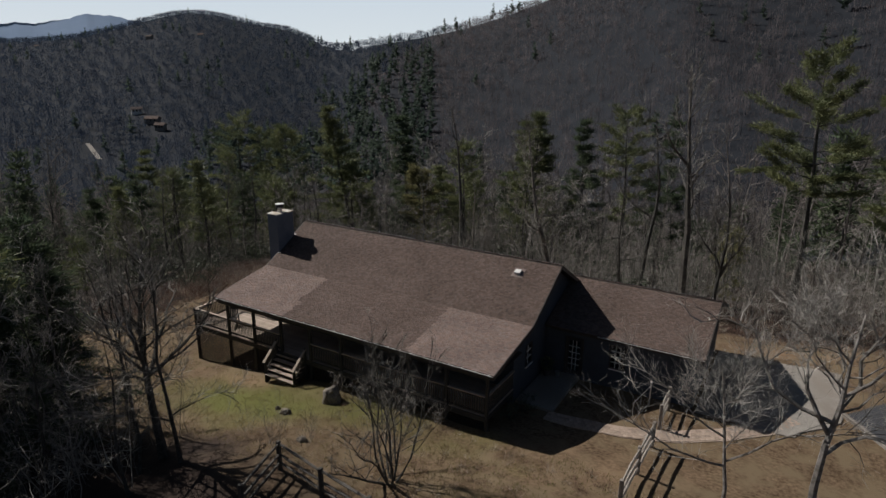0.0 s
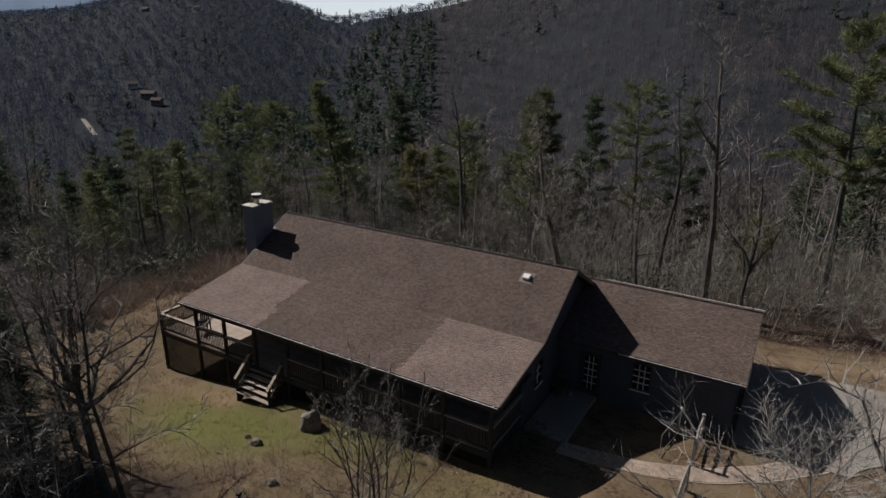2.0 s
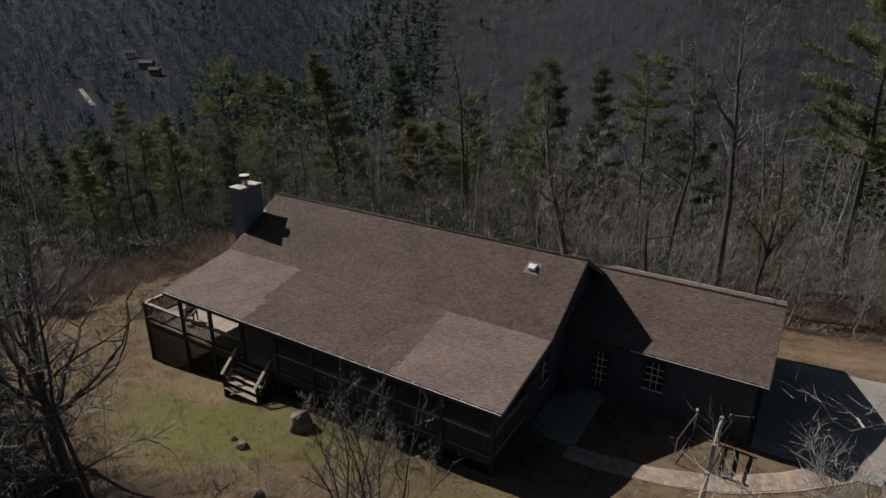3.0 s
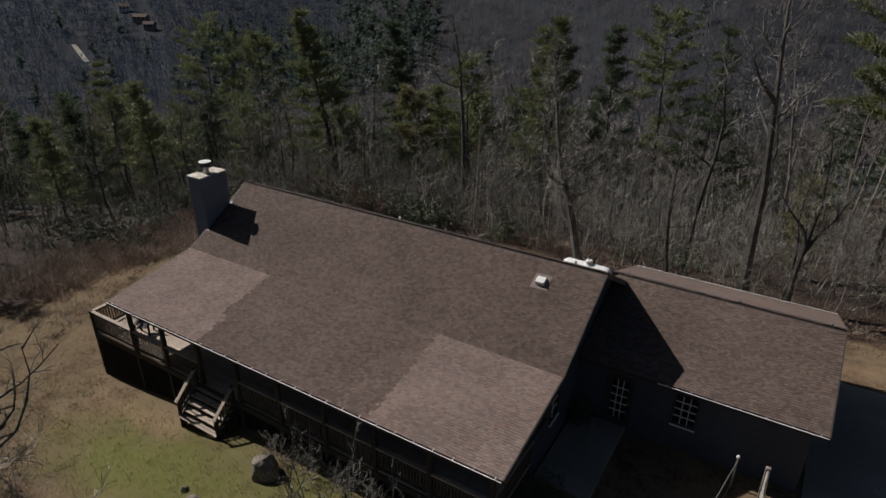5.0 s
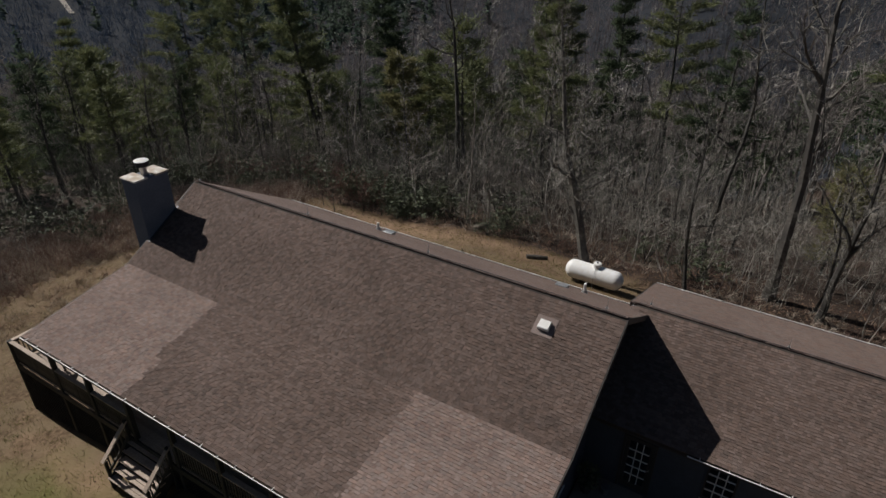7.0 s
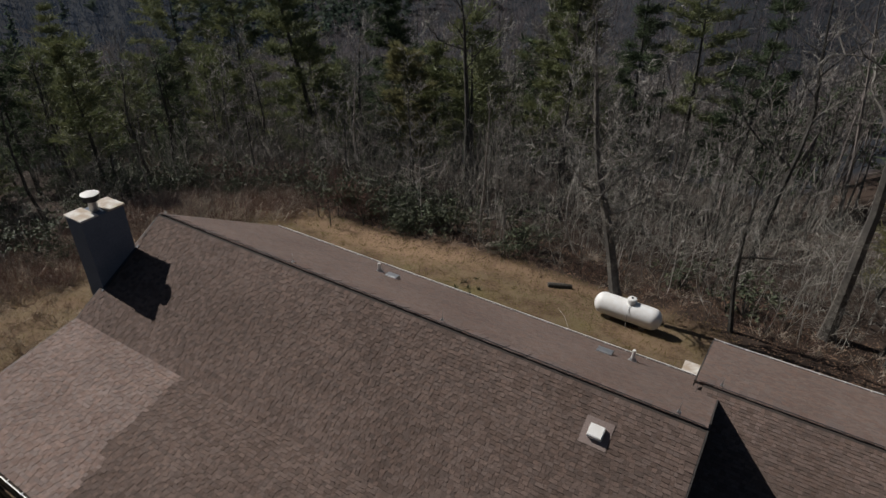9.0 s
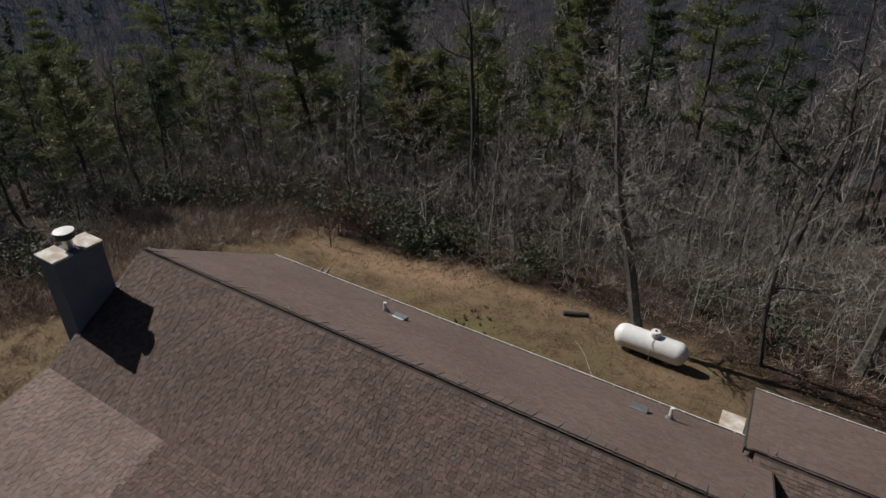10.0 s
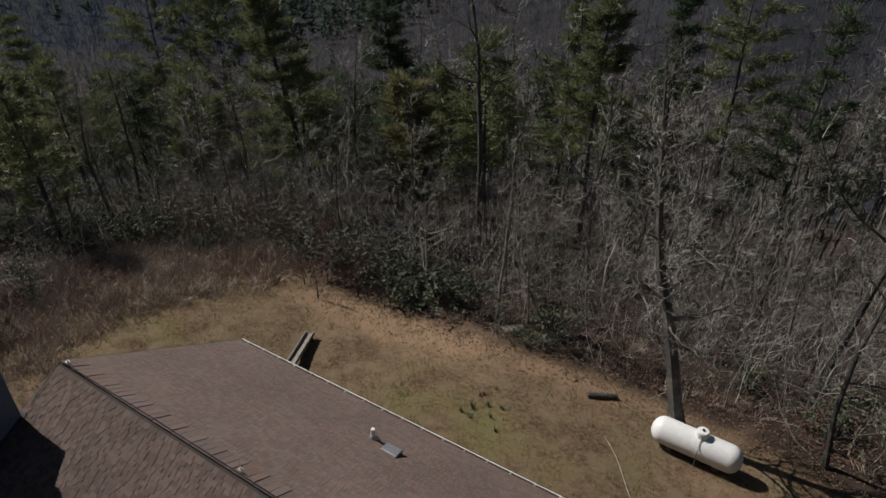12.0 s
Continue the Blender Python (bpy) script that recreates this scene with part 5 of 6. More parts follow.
def build_marked_trees():
    """The trees that can be told apart one by one."""
    g = "trees round the house"

    def bare(x, y, top, label, pale=False, **kw):
        h = top - ground_z(x, y)
        t = tree_thing("bare_tree", bare_tree(int(x * 31 + y * 17) % 1000, h, **kw), BARK_PALE if pale else BARK_MID if kw["r"] > 0.25 else BARK, TWIG, label, group=g)
        return stand(t, x, y)

    def pine(x, y, top, label, name="pine_tree", mat=NEEDLE, **kw):
        h = top - ground_z(x, y)
        kw["needles"] = int(kw["needles"] * 1.22)
        return stand(tree_thing(name, conifer(int(x * 29 + y * 13) % 1000, h, **kw), BARK, mat, label, group=g), x, y)

    left = Vector((-0.86, -0.51, 0)).normalized()
    bare(12.15, 12.75, 11.9, "tall crooked bare tree with grey bark behind the tank", r=0.26, limbs=24, subs=8, twigs=8, low=0.2, spread=0.25, limb_r=0.26, lean=(-0.255, 0.1), wig=0.06, fork_r=0.5, crook=0.28,
         forks=((0.5, (0.8, 0.5, 0.9), 3.2), (0.42, (-0.95, -0.3, 0.15), 2.4), (0.36, (0.9, 0.2, 0.4), 2.2)))
    bare(20.3, 16.6, 16.5, "tallest bare tree with a forked grey trunk", r=0.3, limbs=13, subs=7, twigs=7, low=0.45, spread=0.27, lean=(-0.06, -0.035), wig=0.04,
         forks=((0.66, (0.6, 0.35, 1.2), 4.4), (0.62, (-0.7, -0.4, 1.1), 4.4)))
    bare(22.5, 15.2, 8.6, "crooked bare tree with two upright limbs", r=0.19, limbs=9, subs=6, twigs=6, low=0.4, spread=0.3, wig=0.09,
         forks=((0.36, (0.35, 0.2, 1.2), 4.6), (0.42, (-0.4, -0.2, 1.2), 3.6)))
    bare(-1.8, 23.6, 12.3, "dead-topped bare tree with one long crooked side limb", r=0.24, limbs=7, subs=6, twigs=6, low=0.55, spread=0.26, lean=(-0.06, -0.035), wig=0.07, crook=0.34,
         fork_r=0.6, forks=((0.66, left * 1.0 + Vector((0, 0, 0.12)), 5.4), (0.8, left * 0.7 + Vector((0, 0, 0.9)), 4.6)))
    bare(16.7, 14.3, 9.0, "slender bare tree leaning in the wood's edge", r=0.11, limbs=8, subs=6, twigs=6, lean=(-0.05, -0.03), wig=0.05)
    bare(16.4, 20.2, 13.0, "tall bare tree with grey bark", r=0.2, limbs=9, subs=5, twigs=6, low=0.45)
    bare(3.4, 15.9, 7.0, "thin pale birch-like tree at the wood's edge", pale=True, r=0.09, limbs=8, subs=4, twigs=5, low=0.3, spread=0.3)
    bare(4.6, 16.4, 5.4, "thin pale sapling at the wood's edge", pale=True, r=0.06, limbs=8, subs=4, twigs=4, low=0.25, spread=0.3)
    bare(-8.4, 20.5, 6.5, "thin pale forked tree among the shrubs", pale=True, r=0.09, limbs=9, subs=4, twigs=5, low=0.3, spread=0.34)
    bare(-22.5, 15.7, 7.0, "slim dark bare tree", r=0.14, limbs=9, subs=4, twigs=5, low=0.4)
    bare(-27.5, 10.5, 6.0, "slim dark bare tree", r=0.13, limbs=9, subs=4, twigs=5, low=0.4)
    # before the house
    bare(6.0, -15.2, 10.3, "bare tree with spreading upright limbs on the front lawn's edge", r=0.2, limbs=20, subs=9, twigs=8, reach=0.5, low=0.36, spread=0.48, lean=(0.03, 0.02), wig=0.04, twig_r=0.0065, fork_r=0.7, forks=((0.4, (0.75, 0.3, 0.75), 4.4), (0.42, (-0.75, -0.5, 1.0), 5.0), (0.39, (-0.5, 0.7, 1.0), 4.6), (0.45, (0.3, -0.6, 1.2), 4.6)))
    for x, y, top, r in ((1.2, -13.6, 8.4, 0.11), (-2.2, -14.6, 8.6, 0.12), (-5.0, -12.6, 7.4, 0.1), (3.6, -17.4, 9.0, 0.1)):
        bare(x, y, top, "slim bare tree at the side of the front lawn", r=r, limbs=14, subs=7, twigs=7, reach=0.6, low=0.25, spread=0.32, wig=0.08, twig_r=0.008, crook=0.24)
    t = tree_thing("bare_tree", bare_tree(77, 6.2, 0.065, limbs=9, subs=5, twigs=3, reach=0.55, low=0.22, spread=0.36, crook=0.12, stems=10, twig_r=0.0062, splay=1.7), BARK, TWIG, "many-stemmed bare bush-like tree before the porch", group=g)
    stand(t, 15.5, -12.6)
    right = Vector((0.858, 0.513, 0))
    up = Vector((0, 0, 1))
    t = tree_thing("bare_tree", bare_tree(41, 9.6, 0.17, limbs=9, subs=16, twigs=9, reach=0.5, low=0.7, spread=0.4, lean=(0.08, 0.05), wig=0.14, twig_r=0.005, fork_r=0.8, crook=0.36,
                   forks=((0.74, right * 0.9 + up * 0.55, 4.4), (0.7, right * -0.9 + up * 0.3, 4.4), (0.78, right * 0.4 + up * 1.0, 3.8), (0.66, right * -0.6 + up * 0.7, 3.8), (0.6, right * 0.8 + up * 0.2, 3.2))), BARK_PALE, TWIG_PALE,
                   "large pale-barked bare tree with wide crooked limbs by the drive", group=g)
    stand(t, 27.6, -13.0)
    t = tree_thing("bare_tree", bare_tree(43, 7.4, 0.1, limbs=9, subs=19, twigs=9, reach=0.7, low=0.66, spread=0.42, lean=(-0.05, 0.02), wig=0.09, twig_r=0.0045, fork_r=0.8, crook=0.2,
                   forks=((0.6, right * -0.95 + up * 0.3, 3.6), (0.62, right * 0.9 + up * 0.5, 4.0), (0.72, right * -0.8 + up * 0.45, 3.3), (0.8, right * 0.5 + up * 0.6, 3.0))), BARK_PALE, TWIG_PALE,
                   "slim pale bare tree with a fan of fine twigs", group=g)
    stand(t, 26.0, -12.1)
    # evergreens
    pine(-17.5, 26.3, 11.3, "tall dense conical pine behind the chimney", r=0.28, low=0.12, width=0.27, whorls=20, tufts=6, needles=28, size=0.53)
    pine(-47.0, 36.0, 7.4, "pine with a flat layered crown", r=0.26, low=0.42, width=0.26, whorls=11, tufts=6, needles=28, size=0.59, cone=False)
    pine(-44.0, 38.5, 6.0, "thin pine with a flat layered crown", r=0.22, low=0.5, width=0.2, whorls=9, tufts=5, needles=26, size=0.55, cone=False)
    pine(-37.5, 36.0, 6.6, "pine with a broad rounded crown", r=0.24, low=0.35, width=0.22, whorls=12, tufts=6, needles=28, size=0.59, cone=False)
    pine(-57.0, 28.0, 3.0, "young conical pine on the slope", r=0.2, low=0.15, width=0.3, whorls=13, tufts=5, needles=26, size=0.64)
    pine(-15.3, 34.1, 9.6, "dark conical hemlock in the woods", "hemlock_tree", NEEDLE_DARK, r=0.24, low=0.1, width=0.24, whorls=18, tufts=6, needles=26, size=0.59, droop=0.3)
    pine(-0.8, 39.5, 10.2, "broad pine in the woods", r=0.26, low=0.3, width=0.22, whorls=15, tufts=6, needles=28, size=0.64)
    pine(-4.6, 46.9, 8.4, "pine in the woods", r=0.26, low=0.25, width=0.24, whorls=14, tufts=6, needles=28, size=0.64)
    pine(7.8, 49.7, 10.0, "open-crowned pine in the woods", r=0.28, low=0.4, width=0.24, whorls=11, tufts=6, needles=28, size=0.68, cone=False)
    pine(12.8, 44.5, 9.6, "dark pine in the woods", mat=NEEDLE_DARK, r=0.24, low=0.2, width=0.22, whorls=13, tufts=5, needles=26, size=0.64)
    pine(27.2, 29.5, 15.6, "large pine with long level tufted limbs beside the drive", r=0.32, low=0.5, width=0.36, whorls=10, tufts=14, needles=22, size=0.55, cone=False, coarse=1.1)
    pine(3.6, 45.0, 9.4, "dark dense hemlock among the pines", "hemlock_tree", NEEDLE_DARK, r=0.26, low=0.15, width=0.2, whorls=17, tufts=6, needles=24, size=0.6, droop=0.2)
    for hx, hy, top in ((1.0, -18.2, 8.6), (-1.4, -15.8, 7.0)):
        pine(hx, hy, top, "dense dark hemlock at the side of the front lawn", "hemlock_tree", NEEDLE_DARK, r=0.2, low=0.06, width=0.24, whorls=18, tufts=6, needles=22, size=0.5, droop=0.3)
    pine(33.0, 22.0, 17.0, "tall pine beyond the drive", r=0.3, low=0.35, width=0.24, whorls=13, tufts=7, needles=28, size=0.59, cone=False)
    y = tree_thing("young_tree", conifer(901, 9.4, 0.1, low=0.3, width=0.2, whorls=16, tufts=6, needles=38, size=0.4, cone=False, coarse=1.3), BARK, YELLOW, "slender young tree with yellow-green foliage", group=g)
    stand(y, -7.6, 25.6, 0, 1.12)
    y = tree_thing("young_tree", conifer(902, 6.5, 0.09, low=0.15, width=0.24, whorls=11, tufts=4, needles=14, size=0.4, cone=False), BARK, YELLOW, "young tree with sparse yellow-green leaves behind the wing", group=g)
    stand(y, 22.5, 23.0)


build_marked_trees()


def build_red_shrubs():
    src = tree_thing("bare_shrub", bare_tree(95, 1.9, 0.035, limbs=9, subs=5, twigs=5, low=0.3, spread=0.5, twig_r=0.007), BARK, SHRUB_RED,
                     "small leafless red-brown shrub on bare ground", "shrub", "red-brown shrubs behind the house")
    for i, (x, y, k) in enumerate(((-4.9, 13.0, 1.15), (-3.6, 14.4, 1.0), (-6.4, 13.7, 0.9), (-2.3, 14.6, 0.8), (-5.7, 14.6, 1.1))):
        m = pose(x, y, ground_z(x, y), 0, 0, 70 * i) @ Matrix.Scale(k, 4)
        if i:
            copy_thing(src, m)
        else:
            src.matrix_basis = m


build_red_shrubs()


def build_porch_shrubs():
    src = tree_thing("bare_shrub", bare_tree(88, 2.0, 0.018, limbs=4, subs=3, twigs=3, low=0.2, spread=0.4, stems=7, twig_r=0.005), BARK_PALE, TWIG_PALE,
                     "leafless pale-stemmed shrub against the porch", "shrub", "shrubs along the porch")
    rp = random.Random(4)
    for i in range(5):
        x = 9.2 + i * 1.3 + rp.uniform(-0.2, 0.2)
        y = -7.75 + rp.uniform(-0.2, 0.15)
        m = pose(x, y, ground_z(x, y), 0, 0, rp.uniform(0, 360)) @ Matrix.Scale(rp.uniform(0.75, 1.25), 4)
        if i:
            copy_thing(src, m)
        else:
            src.matrix_basis = m


build_porch_shrubs()

# clear ground: the yard, the drive and the air that the way crosses
rng = random.Random(11)


def is_open(x, y, margin=0.0):
    back = 15.0 + 0.06 * abs(x - 5) - 2.2 * float(step(14, 24, x))
    yard = -10 - margin < x < 30 + margin and -13 - margin < y < back + margin
    drive = 28 < x < 39 + margin and -9 - margin < y < 11 + margin
    way = False
    for t in range(11):
        cx, cy = 26.8 - 1.4 * t, -28 + 2.35 * t
        way |= math.hypot(x - cx, y - cy) < 7.5 + margin
    return yard or drive or way


def spots(x0, x1, y0, y1, gap, jitter=0.45, margin=0.0):
    out = []
    ny, nx = int((y1 - y0) / gap), int((x1 - x0) / gap)
    for i in range(nx):
        for j in range(ny):
            x, y = x0 + (i + 0.5 + rng.uniform(-jitter, jitter)) * gap, y0 + (j + 0.5 + rng.uniform(-jitter, jitter)) * gap
            if not is_open(x, y, margin):
                out.append((x, y))
    return out


def build_near_woods():
    g = "trees of the near woods"
    bare = []
    for k, (h, r, lim, low, spread) in enumerate(((13, 0.15, 13, 0.3, 0.27), (15, 0.18, 13, 0.38, 0.25), (11, 0.11, 12, 0.22, 0.28), (14, 0.14, 12, 0.42, 0.24), (9.5, 0.085, 12, 0.18, 0.29), (12, 0.13, 13, 0.28, 0.32), (10.5, 0.1, 12, 0.2, 0.34))):
        pale = k == 2
        bare.append(tree_thing("bare_tree", bare_tree(200 + k, h, r, limbs=lim, subs=7, twigs=7, low=low, spread=spread, twig_r=0.0115, wig=0.11, crook=0.26, limb_r=0.42), BARK_PALE if pale else BARK, TWIG_PALE if k in (2, 4) else TWIG,
                               ("tall bare winter tree with grey bark", "thin bare winter tree with pale bark")[pale], group=g))
    height = (13, 15, 11, 14, 9.5, 12, 10.5)
    ever = [tree_thing("pine_tree", conifer(300, 13, 0.2, low=0.3, width=0.2, whorls=13, tufts=5, needles=15, size=0.55, coarse=1.4), BARK, NEEDLE, "dark green pine in the woods", group=g),
            tree_thing("pine_tree", conifer(301, 12, 0.2, low=0.45, width=0.22, whorls=10, tufts=5, needles=16, size=0.59, cone=False, coarse=1.3), BARK, NEEDLE, "pine with an open tufted crown in the woods", group=g),
            tree_thing("hemlock_tree", conifer(302, 11, 0.18, low=0.08, width=0.24, whorls=14, tufts=5, needles=14, size=0.55, droop=0.3, coarse=1.4), BARK, NEEDLE_DARK, "dark hemlock reaching to the ground", group=g)]
    places = spots(-34, 22, 16.8, 30, 3.3) + spots(-34, 22, 30, 52, 3.9) + spots(22, 46, 14, 42, 4.2) + spots(-44, -20, -3, 16.5, 3.8) + spots(-44, -13, -14, -3, 3.3) + spots(-52, -34, 16.5, 44, 5.0) + spots(-30, 9.5, -27, -12.5, 2.15) + spots(33, 50, -26, 10, 5.5)
    used = set()
    for x, y in places:
        left = x < -14 and y > 2
        if y < -13 and x > 9.5 - 0.5 * (y + 14.5) * -1:
            continue
        e = rng.random() < (0.3 if left else 0.8 if y < -15 and x < 2 else 0.14 if y < -2 and x < 4 else (0.05 if x > 6 else 0.14) if y > 26 else 0.0)
        k = (2 if y < -12 and rng.random() < 0.75 else rng.randrange(3)) if e else 10 + rng.randrange(7)
        src = ever[k] if e else bare[k - 10]
        s = rng.uniform(0.72, 1.08)
        if y > 16 and not e:
            top = rng.uniform(1.5, 6.8) - 0.2 * max(-14 - x, 0) - 1.5 * float(step(20, 17, y))
            s = min(max((top - ground_z(x, y)) / height[k - 10], 0.5), 1.6)
        if y < -12:
            s *= 0.86
        elif y < -2 and x > -24:
            s *= 0.62
        m = pose(x, y, ground_z(x, y), 0, 0, rng.uniform(0, 360)) @ Matrix.Scale(s, 4)
        if k in used:
            copy_thing(src, m)
        else:
            src.matrix_basis = m
            used.add(k)


build_near_woods()


# ---- woods as masses ----
def merge(name, templates, placements, mat, label, category):
    """One mesh of many copies: placements are (template, x, y, z, turn, scale)."""
    vs, fs, k = [], [], 0
    arrays = [(np.array(t.v, float), np.array([f if len(f) == 3 else (f[0], f[1], f[2]) for f in t.f] + [(f[0], f[2], f[3]) for f in t.f if len(f) == 4], int)) for t in templates]
    for i, x, y, z, turn, s in placements:
        v, f = arrays[i]
        c, q = math.cos(turn), math.sin(turn)
        sx, sz = s if isinstance(s, tuple) else (s, s)
        vs.append(np.stack([x + sx * (v[:, 0] * c - v[:, 1] * q), y + sx * (v[:, 0] * q + v[:, 1] * c), z + sz * v[:, 2]], 1))
        fs.append(f + k)
        k += len(v)
    v, f = np.concatenate(vs), np.concatenate(fs)
    me = bpy.data.meshes.new(name)
    me.vertices.add(len(v))
    me.vertices.foreach_set("co", v.ravel())
    me.loops.add(f.size)
    me.loops.foreach_set("vertex_index", f.ravel())
    me.polygons.add(len(f))
    me.polygons.foreach_set("loop_start", np.arange(0, f.size, 3))
    me.update(calc_edges=True)
    me.materials.append(mat)
    return tagged(new(name, me), label, category, kind="stuff")


def both(shapes):
    s = Shape()
    s.add(shapes[0].v, shapes[0].f)
    s.add(shapes[1].v, shapes[1].f)
    return s


def polar(r0, r1, a0, a1, gap0, gap1):
    """Places over a wedge seen from the start of the way, wider apart with distance."""
    out, r = [], r0
    while r < r1:
        t = (r - r0) / (r1 - r0)
        gap = gap0 + (gap1 - gap0) * t
        n = int(radians(a1 - a0) * r / gap)
        for i in range(n):
            a = HEADING + radians(a0 + (a1 - a0) * (i + rng.random()) / n)
            q = r + rng.uniform(-1.1, 1.1) * gap
            out.append((VIEW[0] + q * math.sin(a), VIEW[1] + q * math.cos(a), q, math.degrees(a - HEADING)))
        r += gap * 0.95
    return out


# far houses in the valley and on the mountainside: x, y, turn, length, pale walls
FAR_HOUSES = ((-432, 284, 25, 11, False), (-468, 295, 60, 8, True), (-411, 276, 20, 8, False), (-757, 598, 40, 8, True), (-839, 573, 10, 10, False), (-1055, 523, 30, 6, True))
CLEARINGS = []
LANE = ((-417, 221), (-374, 203))
for hx, hy, *_ in FAR_HOUSES + ((-394, 211),):
    hd = math.hypot(VIEW[0] - hx, VIEW[1] - hy)
    CLEARINGS.append((hx, hy, (VIEW[0] - hx) / hd, (VIEW[1] - hy) / hd))


def build_far_houses():
    for x, y, turn, w, pale in FAR_HOUSES:
        h = thing("distant_house", "small pale-walled house among far bare trees" if pale else "small dark-roofed house among far bare trees", "house", "houses across the valley")
        part("wall", Shape().prism([(-w / 4, -2), (w / 4, -2), (w / 4, 3.0), (0, 4.6), (-w / 4, 3.0)], "x", -w / 2, w / 2), WHITE if pale else WOOD_GREY, h)
        for s in (-1, 1):
            part("roof", Shape().prism([(0, 4.75), (s * (w / 4 + 0.6), 2.75), (s * (w / 4 + 0.6), 3.0), (0, 5.0)], "x", -w / 2 - 0.5, w / 2 + 0.5), SHINGLE_NEW if pale else SHINGLE, h)
            for k in (-0.3, 0.0, 0.3):
                part("window", Shape().box(k * w - 0.6, s * (w / 4 + 0.03) - 0.03, 1.0, k * w + 0.6, s * (w / 4 + 0.03) + 0.03, 2.6), GLASS, h)
        h.matrix_basis = pose(x, y, ground_z(x, y) + 1.0, 0, 0, turn)
    lane = Shape()
    pts = [(LANE[0][0] + (LANE[1][0] - LANE[0][0]) * i / 8, LANE[0][1] + (LANE[1][1] - LANE[0][1]) * i / 8) for i in range(9)]
    for i, (x, y) in enumerate(pts):
        for s in (-1.3, 1.3):
            lane.v.append((x + s, y + 0.8 * s, ground_z(x, y) + 0.6))
        if i:
            lane.f.append((2 * i - 2, 2 * i - 1, 2 * i + 1, 2 * i))
    tagged(part("road", lane, CONCRETE), "pale lane in the valley", "road", kind="structure")


def build_mid_woods():
    bare = [thin_tree(400 + k, 14 + k % 3, limbs=10, subs=4, twigs=3, low=0.3, spread=0.3, w=0.04) for k in range(5)]
    ever = [conifer(420 + k, 13, 0.2, low=0.1, width=0.2, whorls=11, tufts=3, needles=8, size=0.95, coarse=2.2)[1] for k in range(3)]
    pb, pe = [], []
    for x, y, r, a in polar(66, 190, -52, 52, 3.7, 4.8):
        if -52 < x < 20 and y < 51 or 19 < x < 46 and y < 40 or is_open(x, y, 2):
            continue
        patch = math.sin(x / 23 + 1) + math.sin(y / 31 + x / 60)
        row = (rng.randrange(5), x, y, ground_z(x, y), rng.uniform(0, 6.28), rng.uniform(0.75, 1.25))
        if rng.random() < (0.42 if patch > 0.3 and a < 8 else 0.24 if a < -8 else 0.1):
            pe.append((rng.randrange(3), *row[1:]))
        else:
            pb.append(row)
    merge("woods", bare, pb, MID_TWIG, "bare grey-brown winter woods on the slope", "woods")
    merge("woods", ever, pe, NEEDLE_DARK, "dark evergreens among the bare woods", "woods")
    # far slopes: a broom of limbs for each bare crown, a ragged spire for each conifer
    fb, fe = [], []
    rs = random.Random(3)
    for k in range(6):
        s = Shape()
        for i in range(40 if k < 4 else 26):
            q, el = rs.uniform(0, 6.28), rs.uniform(0.45, 1.5)
            d = Vector((math.cos(q) * math.cos(el), math.sin(q) * math.cos(el), math.sin(el)))
            b = Vector((rs.gauss(0, 1.7), rs.gauss(0, 1.7), rs.uniform(1, 8)))
            if i < 2:
                sliver(s, rs, Vector((b.x * 0.4, b.y * 0.4, 0)), Vector((b.x * 0.6, b.y * 0.6, 9.5)), 0.16)
            sliver(s, rs, b, b + d * rs.uniform(1.3, 3.6), rs.uniform(0.05, 0.12) if k < 4 else rs.uniform(0.12, 0.3))
        fb.append(s)
        s = Shape()
        for i in range(44):
            t = rs.random() ** 0.8
            q = rs.uniform(0, 6.28)
            d = Vector((math.cos(q), math.sin(q), rs.uniform(-0.3, 0.6)))
            p = Vector((rs.gauss(0, 0.3), rs.gauss(0, 0.3), 1.5 + 11 * t))
            w = (d.cross(Vector((0, 0, 1))).normalized() * rs.gauss(0, 0.7) + Vector((0, 0, 0.9))) * (0.3 + 0.8 * (1.1 - t))
            s.add([p - w, p + w, p + d * 3.2 * (1.12 - t) * rs.uniform(0.5, 1.4)], [(0, 1, 2)])
        fe.append(s)
    pb, pc, pe = [], [], []
    for x, y, r, a in polar(180, 1560, -46, 46, 5.6, 15):
        if any(0 < (x - hx) * ux + (y - hy) * uy + 8 < 42 and abs((x - hx) * uy - (y - hy) * ux) < 7 for hx, hy, ux, uy in CLEARINGS):
            continue
        z = ground_z(x, y)
        patch = math.sin(x / 45 + 2 + math.sin(y / 70)) + math.sin(y / 52 - x / 90)
        belt = 320 < r < 640 and -22 < a < -1
        if rng.random() < (0.55 if belt and patch > -0.6 else 0.05 if patch > 0.9 else 0.01):
            pe.append((rng.randrange(6), x, y, z, rng.uniform(0, 6.28), rng.uniform(0.75, 1.4)))
        else:
            # Past this distance the bare crowns take the haze-coloured twigs.
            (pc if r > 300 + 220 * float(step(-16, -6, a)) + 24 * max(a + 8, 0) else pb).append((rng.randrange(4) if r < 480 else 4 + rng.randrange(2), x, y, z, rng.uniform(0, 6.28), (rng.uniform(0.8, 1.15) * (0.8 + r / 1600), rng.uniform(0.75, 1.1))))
    merge("far_woods", fb, pb, FAR_TWIG, "bare woods covering the far mountainsides", "woods")
    merge("far_woods", fb, pc, HAZED_TWIG, "bare woods on the farthest mountainside, blue haze in their colour", "woods")
    merge("far_woods", fe, pe, FAR_NEEDLE, "dark conifers scattered over the far mountainsides", "woods")


build_mid_woods()
build_far_houses()


